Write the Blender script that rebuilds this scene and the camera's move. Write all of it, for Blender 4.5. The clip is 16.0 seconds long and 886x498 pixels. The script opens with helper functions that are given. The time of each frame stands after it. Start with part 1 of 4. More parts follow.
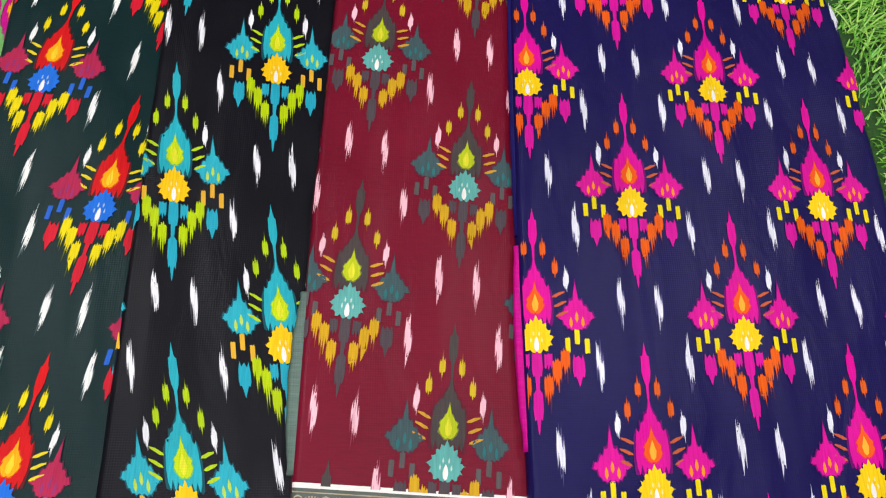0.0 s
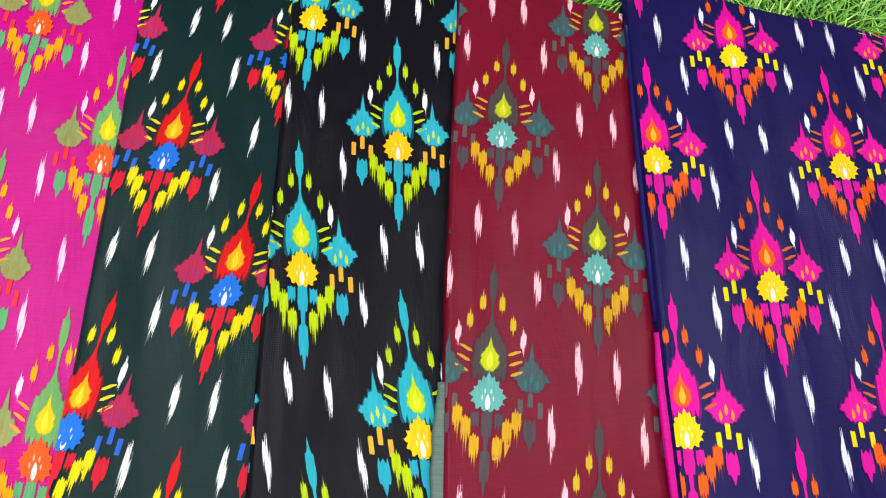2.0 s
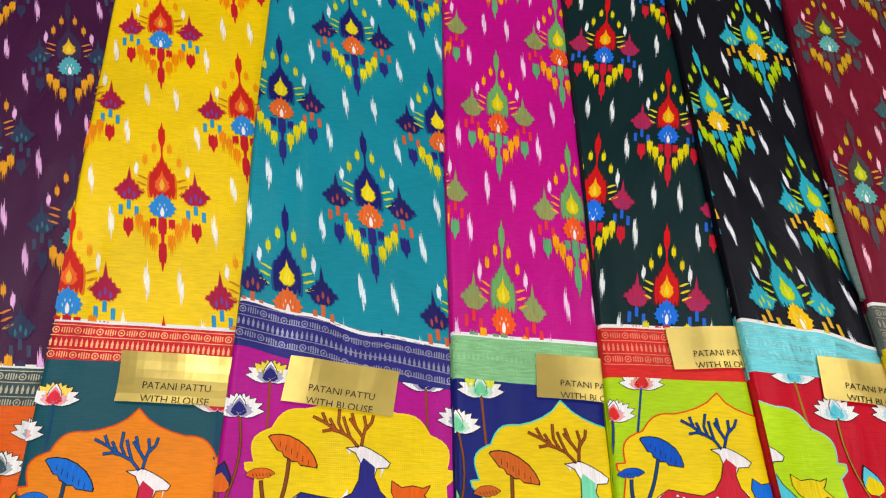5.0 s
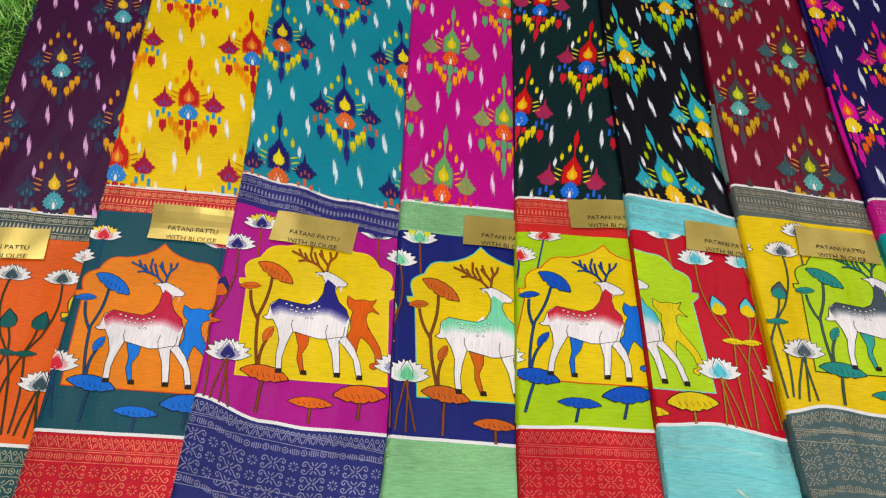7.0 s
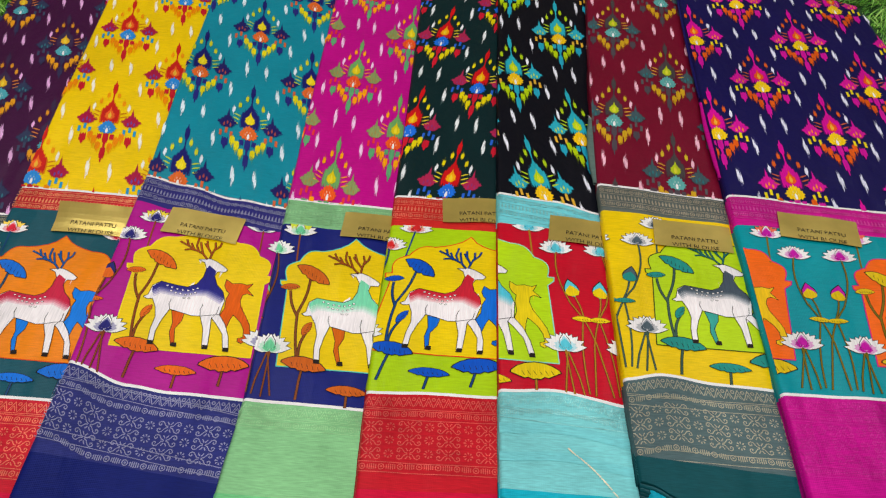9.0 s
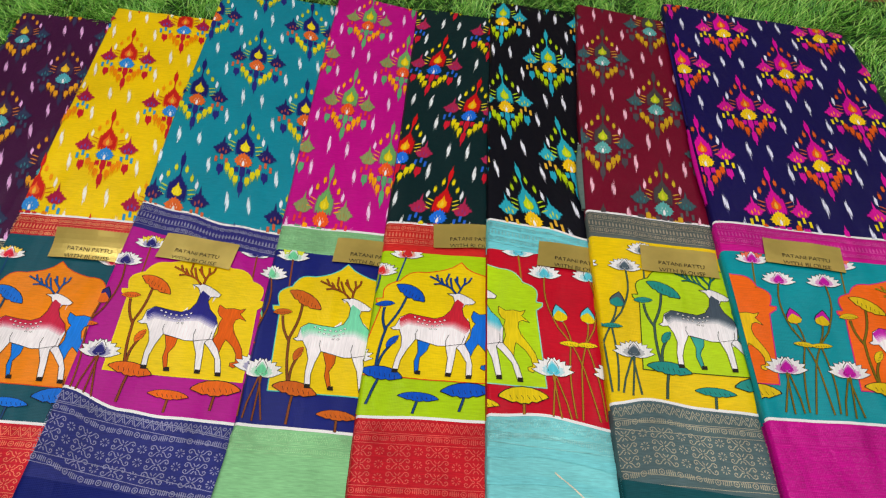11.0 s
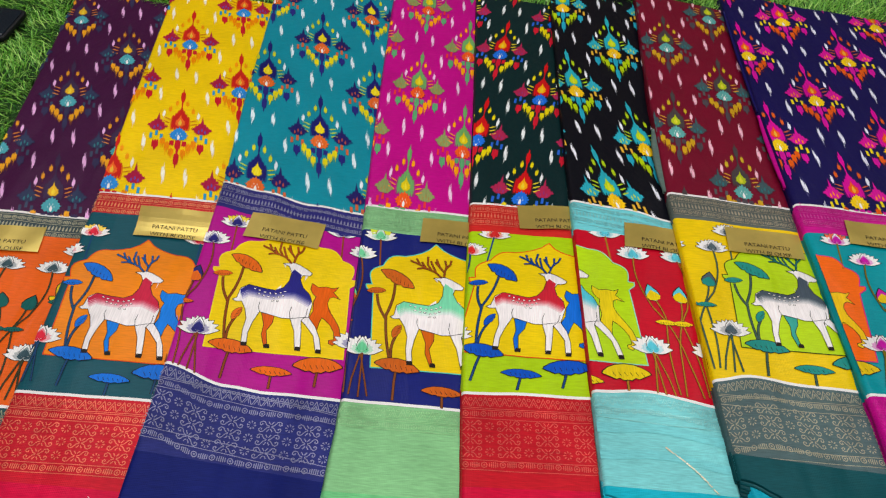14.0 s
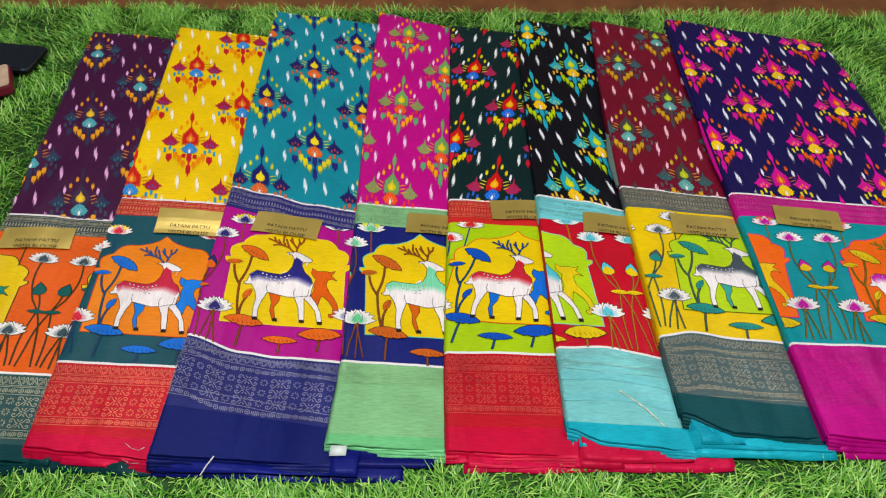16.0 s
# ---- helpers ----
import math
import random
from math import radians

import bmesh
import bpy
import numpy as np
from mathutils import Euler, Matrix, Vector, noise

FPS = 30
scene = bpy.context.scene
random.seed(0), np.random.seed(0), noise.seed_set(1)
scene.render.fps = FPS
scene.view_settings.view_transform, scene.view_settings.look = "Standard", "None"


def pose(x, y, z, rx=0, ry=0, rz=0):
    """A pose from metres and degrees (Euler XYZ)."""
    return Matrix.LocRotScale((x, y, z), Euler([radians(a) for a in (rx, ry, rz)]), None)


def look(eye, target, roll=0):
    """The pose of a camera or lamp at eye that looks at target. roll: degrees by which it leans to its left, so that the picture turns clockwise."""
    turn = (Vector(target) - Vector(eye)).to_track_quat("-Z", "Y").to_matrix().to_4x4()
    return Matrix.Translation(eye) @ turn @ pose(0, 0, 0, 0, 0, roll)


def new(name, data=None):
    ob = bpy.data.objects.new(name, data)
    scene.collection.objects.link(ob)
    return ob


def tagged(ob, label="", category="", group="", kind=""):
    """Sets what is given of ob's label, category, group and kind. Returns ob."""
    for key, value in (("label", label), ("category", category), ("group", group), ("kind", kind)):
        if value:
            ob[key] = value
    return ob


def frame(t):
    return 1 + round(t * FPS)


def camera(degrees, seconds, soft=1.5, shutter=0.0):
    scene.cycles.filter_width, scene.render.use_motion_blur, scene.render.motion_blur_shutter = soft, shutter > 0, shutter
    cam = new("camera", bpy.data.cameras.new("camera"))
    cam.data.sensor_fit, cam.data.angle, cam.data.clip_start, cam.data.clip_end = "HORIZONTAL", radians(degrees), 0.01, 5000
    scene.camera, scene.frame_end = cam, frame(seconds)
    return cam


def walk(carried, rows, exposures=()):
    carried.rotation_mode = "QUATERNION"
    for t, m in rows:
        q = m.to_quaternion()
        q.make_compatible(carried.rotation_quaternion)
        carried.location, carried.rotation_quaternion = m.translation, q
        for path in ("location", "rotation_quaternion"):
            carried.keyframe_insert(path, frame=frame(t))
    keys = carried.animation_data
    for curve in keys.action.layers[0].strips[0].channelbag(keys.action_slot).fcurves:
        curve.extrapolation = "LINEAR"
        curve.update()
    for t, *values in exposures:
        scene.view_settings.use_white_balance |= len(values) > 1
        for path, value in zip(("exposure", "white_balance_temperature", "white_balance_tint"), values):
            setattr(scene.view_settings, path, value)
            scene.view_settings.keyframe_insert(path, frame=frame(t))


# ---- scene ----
cam = camera(60.1, 16.0, soft=1.2)
PATH = [
    (0, (0.66, 0.148, 0.708), (0.784, 0.871, -1.152), 10.2),
    (0.5, (0.67, 0.261, 0.67), (0.803, 0.98, -1.192), 11.2),
    (1, (0.666, 0.316, 0.655), (0.808, 1.066, -1.194), 11.7),
    (1.5, (0.616, 0.307, 0.636), (0.762, 1.057, -1.212), 11.7),
    (2, (0.537, 0.205, 0.696), (0.645, 1.004, -1.134), 8.5),
    (2.5, (0.487, 0.054, 0.754), (0.597, 0.896, -1.056), 8.6),
    (3, (0.397, -0.117, 0.791), (0.476, 0.78, -0.995), 7.4),
    (3.5, (0.287, -0.156, 0.805), (0.314, 0.776, -0.964), 4.8),
    (4, (0.145, -0.168, 0.81), (0.195, 0.814, -0.932), 4.8),
    (4.5, (0.06, -0.177, 0.818), (0.142, 0.838, -0.903), 5.7),
    (4.7, (0.027, -0.186, 0.814), (0.116, 0.827, -0.908), 6.1),
    (6.8, (0.101, -0.523, 0.925), (0.08, 0.572, -0.749), 1.4),
    (7, (0.154, -0.547, 0.933), (0.134, 0.561, -0.732), 1.6),
    (7.5, (0.27, -0.601, 0.956), (0.247, 0.538, -0.688), 1.6),
    (8, (0.333, -0.637, 0.961), (0.29, 0.56, -0.641), 1.2),
    (8.5, (0.362, -0.653, 0.922), (0.292, 0.606, -0.631), 0.2),
    (9, (0.389, -0.702, 0.907), (0.294, 0.591, -0.616), -1.0),
    (9.5, (0.406, -0.731, 0.928), (0.306, 0.589, -0.571), -1.3),
    (10, (0.406, -0.726, 0.93), (0.31, 0.615, -0.55), -0.8),
    (10.2, (0.41, -0.719, 0.923), (0.308, 0.631, -0.549), -0.8),
    (12.3, (0.394, -0.698, 0.93), (0.309, 0.603, -0.587), -1.2),
    (12.5, (0.424, -0.693, 0.92), (0.361, 0.619, -0.588), 0.1),
    (13, (0.486, -0.69, 0.918), (0.441, 0.631, -0.583), 1.0),
    (13.5, (0.404, -0.686, 0.914), (0.372, 0.628, -0.593), 1.4),
    (14, (0.241, -0.741, 0.91), (0.187, 0.592, -0.58), 0.7),
    (14.5, (0.215, -0.868, 0.914), (0.169, 0.519, -0.527), 0.8),
    (15, (0.261, -0.927, 0.941), (0.244, 0.499, -0.462), 1.2),
    (15.5, (0.264, -0.939, 0.957), (0.243, 0.476, -0.456), 0.6),
    (16, (0.253, -0.931, 0.973), (0.234, 0.486, -0.438), 0.3),
]
EXPOSURES = [(0, 0.42), (1, 0.5), (2, 0.66), (2.6, 0.62), (3.5, 0.15), (4.5, 0.14), (7, -0.07), (9, -0.06), (13.5, -0.08), (15, 0.0), (16, 0.0)]
walk(cam, [(t, look(eye, target, roll)) for t, eye, target, roll in PATH], EXPOSURES)

# ---- world and light ----
def C(r, g, b):
    """Linear colour from 0..255 display values."""
    return tuple((v / 255 / 12.92 if v / 255 <= 0.04045 else ((v / 255 + 0.055) / 1.055) ** 2.4) for v in (r, g, b)) + (1.0,)


world = bpy.data.worlds.new("world")
world.use_nodes = True
scene.world = world
world.node_tree.nodes["Background"].inputs[0].default_value = (0.9, 0.95, 1.0, 1)
world.node_tree.nodes["Background"].inputs[1].default_value = 0.06


def area_lamp(name, x, y, z, sx, sy, watts, color):
    data = bpy.data.lights.new(name, "AREA")
    data.shape, data.size, data.size_y, data.energy, data.color = "RECTANGLE", sx, sy, watts, color
    ob = new(name, data)
    ob.location = (x, y, z)
    return ob


area_lamp("ceiling_lamp_light", -0.9, 1.2, 2.62, 1.2, 0.4, 19, (0.97, 0.975, 1.0))
area_lamp("ceiling_lamp_light", 2.0, 1.2, 2.62, 1.2, 0.4, 16, (0.97, 0.975, 1.0))
area_lamp("ceiling_lamp_light", 0.3, -0.9, 2.62, 1.5, 0.4, 58, (0.97, 0.975, 1.0))


# ---- materials ----
def node_material(name):
    m = bpy.data.materials.new(name)
    m.use_nodes = True
    t = m.node_tree
    return m, t, t.nodes["Principled BSDF"]


def cloth_material(name, col, streak=(0.25, 2.2, 1.0), rough=0.40, sheen=0.0, spec=0.2, vary=0.16, metal=0.0, threads=900.0, thread_tint=None):
    """Thin silk-cotton: fine crossed threads, faint blotches, soft gloss."""
    m, t, p = node_material(name)
    n, l = t.nodes, t.links
    co = n.new("ShaderNodeTexCoord")
    big = n.new("ShaderNodeTexNoise")
    big.inputs["Scale"].default_value, big.inputs["Detail"].default_value = 9.0, 4.0
    l.new(co.outputs["Object"], big.inputs["Vector"])
    fine = n.new("ShaderNodeTexNoise")
    fine.inputs["Scale"].default_value, fine.inputs["Detail"].default_value = 260.0, 3.0
    stretch = n.new("ShaderNodeMapping")
    stretch.inputs["Scale"].default_value = streak
    l.new(co.outputs["Object"], stretch.inputs["Vector"])
    l.new(stretch.outputs[0], fine.inputs["Vector"])
    mix = n.new("ShaderNodeMath")
    mix.operation = "ADD"
    l.new(big.outputs[0], mix.inputs[0])
    l.new(fine.outputs[0], mix.inputs[1])
    ramp = n.new("ShaderNodeMapRange")
    ramp.inputs[1].default_value, ramp.inputs[2].default_value = 0.65, 1.35
    ramp.inputs[3].default_value, ramp.inputs[4].default_value = 1.0 - vary, 1.0 + vary
    l.new(mix.outputs[0], ramp.inputs[0])
    mul = n.new("ShaderNodeMix")
    mul.data_type, mul.blend_type = "RGBA", "MULTIPLY"
    mul.inputs["Factor"].default_value = 1.0
    mul.inputs[6].default_value = col
    l.new(ramp.outputs[0], mul.inputs[7])
    l.new(mul.outputs[2], p.inputs["Base Color"])
    p.inputs["Roughness"].default_value = rough
    p.inputs["Metallic"].default_value = metal
    p.inputs["Specular IOR Level"].default_value = spec
    p.inputs["Sheen Weight"].default_value = sheen
    p.inputs["Sheen Roughness"].default_value = 0.4
    w1 = n.new("ShaderNodeTexWave")
    w1.inputs["Scale"].default_value, w1.inputs["Distortion"].default_value = threads / 6.3, 1.2
    w2 = n.new("ShaderNodeTexWave")
    w2.bands_direction = "Y"
    w2.inputs["Scale"].default_value, w2.inputs["Distortion"].default_value = threads / 6.3, 1.2
    l.new(co.outputs["Object"], w1.inputs["Vector"])
    l.new(co.outputs["Object"], w2.inputs["Vector"])
    add = n.new("ShaderNodeMath")
    l.new(w1.outputs["Fac"], add.inputs[0])
    l.new(w2.outputs["Fac"], add.inputs[1])
    bump = n.new("ShaderNodeBump")
    bump.inputs["Strength"].default_value, bump.inputs["Distance"].default_value = 0.12, 0.0006
    l.new(add.outputs[0], bump.inputs["Height"])
    crease = n.new("ShaderNodeTexNoise")
    crease.inputs["Scale"].default_value, crease.inputs["Detail"].default_value, crease.inputs["Distortion"].default_value = 22.0, 3.0, 0.6
    run = n.new("ShaderNodeMapping")
    run.inputs["Scale"].default_value = (1.0, 0.45, 1.0)
    l.new(co.outputs["Object"], run.inputs["Vector"])
    l.new(run.outputs[0], crease.inputs["Vector"])
    soft = n.new("ShaderNodeBump")
    soft.inputs["Strength"].default_value, soft.inputs["Distance"].default_value = 0.45, 0.006
    l.new(crease.outputs[0], soft.inputs["Height"])
    fold = n.new("ShaderNodeTexNoise")
    fold.inputs["Scale"].default_value, fold.inputs["Detail"].default_value, fold.inputs["Distortion"].default_value = 13.0, 1.5, 0.4
    length = n.new("ShaderNodeMapping")
    length.inputs["Scale"].default_value = (1.0, 0.14, 1.0)
    l.new(co.outputs["Object"], length.inputs["Vector"])
    l.new(length.outputs[0], fold.inputs["Vector"])
    ridge = n.new("ShaderNodeBump")
    ridge.inputs["Strength"].default_value, ridge.inputs["Distance"].default_value = 0.8, 0.014
    l.new(fold.outputs[0], ridge.inputs["Height"])
    l.new(ridge.outputs[0], soft.inputs["Normal"])
    l.new(soft.outputs[0], bump.inputs["Normal"])
    l.new(bump.outputs[0], p.inputs["Normal"])
    return m


MATS = {}


def dye(r, g, b, kind="cloth"):
    """One cloth material per dye colour and finish."""
    key = (r, g, b, kind)
    if key not in MATS:
        opts = {"cloth": {}, "border": dict(rough=0.4, sheen=0.0, spec=0.12, vary=0.24, metal=0.12),
                "print": dict(rough=0.45, spec=0.14, vary=0.22, streak=(2.4, 0.16, 1.0)),
                "thread": dict(rough=0.8, sheen=0.3, spec=0.2, vary=0.1),
                "zari": dict(rough=0.38, sheen=0.0, spec=0.5, vary=0.35, metal=0.5)}[kind]
        MATS[key] = cloth_material(f"{kind}_{r}_{g}_{b}", C(r, g, b), **opts)
    return MATS[key]


def plain_material(name, col, rough=0.5, metal=0.0, spec=0.5, scale=40.0, vary=0.2, bump=0.1):
    m, t, p = node_material(name)
    n, l = t.nodes, t.links
    co = n.new("ShaderNodeTexCoord")
    tex = n.new("ShaderNodeTexNoise")
    tex.inputs["Scale"].default_value, tex.inputs["Detail"].default_value = scale, 6.0
    l.new(co.outputs["Object"], tex.inputs["Vector"])
    ramp = n.new("ShaderNodeMapRange")
    ramp.inputs[1].default_value, ramp.inputs[2].default_value = 0.3, 0.7
    ramp.inputs[3].default_value, ramp.inputs[4].default_value = 1 - vary, 1 + vary
    l.new(tex.outputs[0], ramp.inputs[0])
    mul = n.new("ShaderNodeMix")
    mul.data_type, mul.blend_type = "RGBA", "MULTIPLY"
    mul.inputs["Factor"].default_value = 1.0
    mul.inputs[6].default_value = col
    l.new(ramp.outputs[0], mul.inputs[7])
    l.new(mul.outputs[2], p.inputs["Base Color"])
    p.inputs["Roughness"].default_value, p.inputs["Metallic"].default_value = rough, metal
    p.inputs["Specular IOR Level"].default_value = spec
    b = n.new("ShaderNodeBump")
    b.inputs["Strength"].default_value, b.inputs["Distance"].default_value = bump, 0.002
    l.new(tex.outputs[0], b.inputs["Height"])
    l.new(b.outputs[0], p.inputs["Normal"])
    return m


def grass_material():
    m, t, p = node_material("plastic_grass")
    n, l = t.nodes, t.links
    geo = n.new("ShaderNodeNewGeometry")
    ramp = n.new("ShaderNodeValToRGB")
    e = ramp.color_ramp.elements
    e[0].position, e[0].color = 0.0, C(70, 142, 40)
    e[1].position, e[1].color = 1.0, C(192, 238, 118)
    mid = e.new(0.55)
    mid.color = C(122, 194, 64)
    l.new(geo.outputs["Random Per Island"], ramp.inputs[0])
    l.new(ramp.outputs[0], p.inputs["Base Color"])
    p.inputs["Roughness"].default_value = 0.42
    p.inputs["Specular IOR Level"].default_value = 0.45
    return m


GRASS = grass_material()
MAT_BASE = plain_material("mat_backing", C(40, 78, 28), 0.9, scale=300.0, vary=0.4)
WALL = plain_material("wall_paint", C(158, 148, 134), 0.7, scale=6.0, vary=0.05)
CEILING = plain_material("ceiling_paint", C(232, 230, 226), 0.8, scale=6.0, vary=0.04)
WOOD = plain_material("brown_floor", C(120, 74, 38), 0.5, scale=14.0, vary=0.3)


# ---- mesh helpers ----
def mesh_from(name, verts, faces, mats, index=None, smooth=False):
    me = bpy.data.meshes.new(name)
    me.from_pydata(verts, [], faces)
    for m in mats:
        me.materials.append(m)
    if index is not None:
        me.polygons.foreach_set("material_index", index)
    if smooth:
        me.polygons.foreach_set("use_smooth", [True] * len(faces))
    me.update()
    return me


def part_mesh(name, verts, faces, mats, parent, label="", index=None, smooth=False):
    ob = new(name, mesh_from(name, verts, faces, mats, index, smooth))
    ob.parent = parent
    if label:
        tagged(ob, label)
    return ob


def box_mesh(name, x0, y0, z0, x1, y1, z1, mat):
    v = [(x, y, z) for x in (x0, x1) for y in (y0, y1) for z in (z0, z1)]
    f = [(0, 1, 3, 2), (4, 6, 7, 5), (0, 4, 5, 1), (2, 3, 7, 6), (0, 2, 6, 4), (1, 5, 7, 3)]
    return new(name, mesh_from(name, v, f, [mat]))


# ---- the room ----
MAT_EDGE = 0.922
tagged(box_mesh("floor", -2.5, -3.0, -0.06, 3.0, 3.0, -0.012, WOOD), "brown wooden floor round the grass mat", "floor", kind="structure")
tagged(box_mesh("wall_north", -2.5, 3.0, -0.06, 3.0, 3.1, 2.7, WALL), "plain off-white painted wall", "wall", kind="structure")
tagged(box_mesh("wall_south", -2.5, -3.1, -0.06, 3.0, -3.0, 2.7, WALL), "plain off-white painted wall", "wall", kind="structure")
tagged(box_mesh("wall_west", -2.6, -3.1, -0.06, -2.5, 3.1, 2.7, WALL), "plain off-white painted wall", "wall", kind="structure")
tagged(box_mesh("wall_east", 3.0, -3.1, -0.06, 3.1, 3.1, 2.7, WALL), "plain off-white painted wall", "wall", kind="structure")
tagged(box_mesh("ceiling", -2.6, -3.1, 2.7, 3.1, 3.1, 2.8, CEILING), "plain white ceiling", "ceiling", kind="structure")
tagged(box_mesh("ground", -1.35, -0.95, -0.012, 1.85, MAT_EDGE, 0.0, MAT_BASE), "backing of the green artificial grass mat", "grass mat", kind="structure")


# ---- sarees ----
def lerp_at(table, y):
    """Piecewise-linear x at y from rows (y, x), y falling; runs on past the ends."""
    for (y0, x0), (y1, x1) in zip(table, table[1:]):
        if y >= y1 or (y1, x1) == table[-1]:
            return x0 + (x1 - x0) * (y - y0) / (y1 - y0)


class Cloth:
    """The upper face of one folded saree, laid like a shingle over the one to its left."""

    def __init__(self, left, right, seed, rise=0.029, fall=0.008, wrinkle=0.0025):
        self.left, self.right, self.seed = left, right, seed
        self.rise, self.fall, self.wrinkle = rise, fall, wrinkle

    def x(self, s, y):
        a, b = lerp_at(self.left, y), lerp_at(self.right, y)
        return a + s * (b - a)

    def s(self, x, y):
        a, b = lerp_at(self.left, y), lerp_at(self.right, y)
        return (x - a) / (b - a)

    def z(self, s, y):
        w = lerp_at(self.right, y) - lerp_at(self.left, y)
        d = min(max(s, 0.0), 1.0 - max(s, 0.0) if s < 1 else 0.0) * w
        r = 0.007
        edge = 0.0 if d > r else r * (1 - math.sqrt(max(0.0, 1 - (1 - d / r) ** 2)))
        x = self.x(s, y)
        bumps = noise.noise(Vector((x * 16, y * 5, self.seed * 3.7))) + 0.5 * noise.noise(Vector((x * 30, y * 17, self.seed * 9.1)))
        return self.rise + (self.fall - self.rise) * min(max(s, 0), 1) - edge + self.wrinkle * bumps

    def at(self, s, y, up=0.0):
        return (self.x(s, y), y, self.z(s, y) + up)


def curve_at(points, s):
    """y at s from rows (s, y), smooth between them."""
    for (s0, y0), (s1, y1) in zip(points, points[1:]):
        if s <= s1 or (s1, y1) == points[-1]:
            k = min(max((s - s0) / (s1 - s0), 0), 1)
            k = k * k * (3 - 2 * k) if len(points) > 2 else k
            return y0 + (y1 - y0) * k


ACROSS = [0.0, 0.004, 0.011, 0.022, 0.036] + [0.036 + 0.928 * i / 22 for i in range(1, 22)] + [0.964, 0.978, 0.989, 0.996, 1.0]


def band(cloth, top, bottom, step=0.012, up=0.0):
    """Grid of the cloth between two lines across it."""
    span = max(curve_at(top, s) - curve_at(bottom, s) for s in (0, 0.5, 1))
    rows = max(2, int(span / step) + 1)
    verts, faces, n = [], [], len(ACROSS)
    for r in range(rows + 1):
        for s in ACROSS:
            y = curve_at(top, s) + (curve_at(bottom, s) - curve_at(top, s)) * r / rows
            verts.append(cloth.at(s, y, up))
    for r in range(rows):
        for c in range(n - 1):
            a = r * n + c
            faces.append((a, a + n, a + n + 1, a + 1))
    return verts, faces


def hem_sheet(cloth, top, low, down, seed):
    """One under-layer of the hem: a thin sheet with its own wavering free edge turned down."""
    verts, faces, n = [], [], len(ACROSS)
    floor = 0.0086 - 0.0012 * down / 0.0036
    for r in range(5):
        for q in ACROSS:
            f = min(r, 3) / 3
            y = curve_at(top, q) + (curve_at(low, q) - curve_at(top, q)) * f
            z = cloth.z(min(max(q, .03), .97), y) - down + 0.0007 * noise.noise(Vector((q * 24, y * 90, seed)))
            verts.append((cloth.x(q, y), y - (0.0004 if r == 4 else 0), max(z - (0.0034 if r == 4 else 0), floor - (0.0008 if r == 4 else 0))))
    for r in range(4):
        for c in range(n - 1):
            a = r * n + c
            faces.append((a, a + n, a + n + 1, a + 1))
    return verts, faces


def skirt(cloth, lines, depth):
    """The folded layers seen from the side: the edge of the pile, all round."""
    top, bottom = lines[0], lines[-1]
    ys = [(0.0, curve_at(top, 0) + (curve_at(bottom, 0) - curve_at(top, 0)) * i / 60) for i in range(61)]
    ring = ys + [(s, curve_at(bottom, s)) for s in ACROSS[1:]]
    ring += [(1.0, curve_at(bottom, 1) + (curve_at(top, 1) - curve_at(bottom, 1)) * i / 60) for i in range(1, 61)]
    ring += [(s, curve_at(top, s)) for s in reversed(ACROSS[1:-1])]
    verts, faces, n, levels = [], [], len(ring), 5
    index = []
    for k in range(levels + 1):
        for i, (s, y) in enumerate(ring):
            x, yy, z = cloth.at(s, y)
            f = k / levels
            out = 0.0016 * math.sin(f * 3 * math.pi) * (1 if 0 < k < levels else 0) + 0.001 * noise.noise(Vector((x * 40, yy * 40, k * 2.0)))
            x += -out if s == 0 else (out if s == 1 else 0)
            yy += out if i >= n - len(ACROSS) + 2 else (-out if 0 < s < 1 else 0)
            verts.append((x, yy, max(z - f * depth, 0.001)))
    for k in range(levels):
        for i in range(n):
            j = (i + 1) % n
            faces.append((k * n + i, k * n + j, (k + 1) * n + j, (k + 1) * n + i))
            s, y = ring[i]
            y2 = (y + ring[j][1]) / 2
            index.append(sum(1 for line in lines[1:-1] if y2 < curve_at(line, s)))
    return verts, faces, index


LEFT = [
    [(0.751, -0.629), (0.095, -0.560), (-0.25, -0.533), (-0.40, -0.523)],
    [(0.779, -0.425), (0.40, -0.394), (0.144, -0.369), (-0.232, -0.349), (-0.39, -0.341)],
    [(0.851, -0.197), (0.40, -0.181), (0.186, -0.167), (-0.180, -0.160), (-0.405, -0.161)],
    [(0.863, 0.062), (0.40, 0.068), (0.133, 0.076), (-0.218, 0.086), (-0.371, 0.079)],
    [(0.806, 0.246), (0.40, 0.249), (0.146, 0.248), (-0.203, 0.246), (-0.379, 0.251)],
    [(0.848, 0.409), (0.40, 0.411), (0.162, 0.414), (-0.192, 0.421), (-0.342, 0.424)],
    [(0.847, 0.596), (0.45, 0.579), (0.197, 0.576), (-0.162, 0.585), (-0.316, 0.592)],
    [(0.851, 0.784), (0.45, 0.778), (0.180, 0.780), (-0.180, 0.785), (-0.350, 0.790)],
]
FAR_RIGHT = [(0.81, 1.146), (0.70, 1.168), (0.487, 1.176), (0.206, 1.166), (-0.40, 1.16)]
TUCK = 0.012

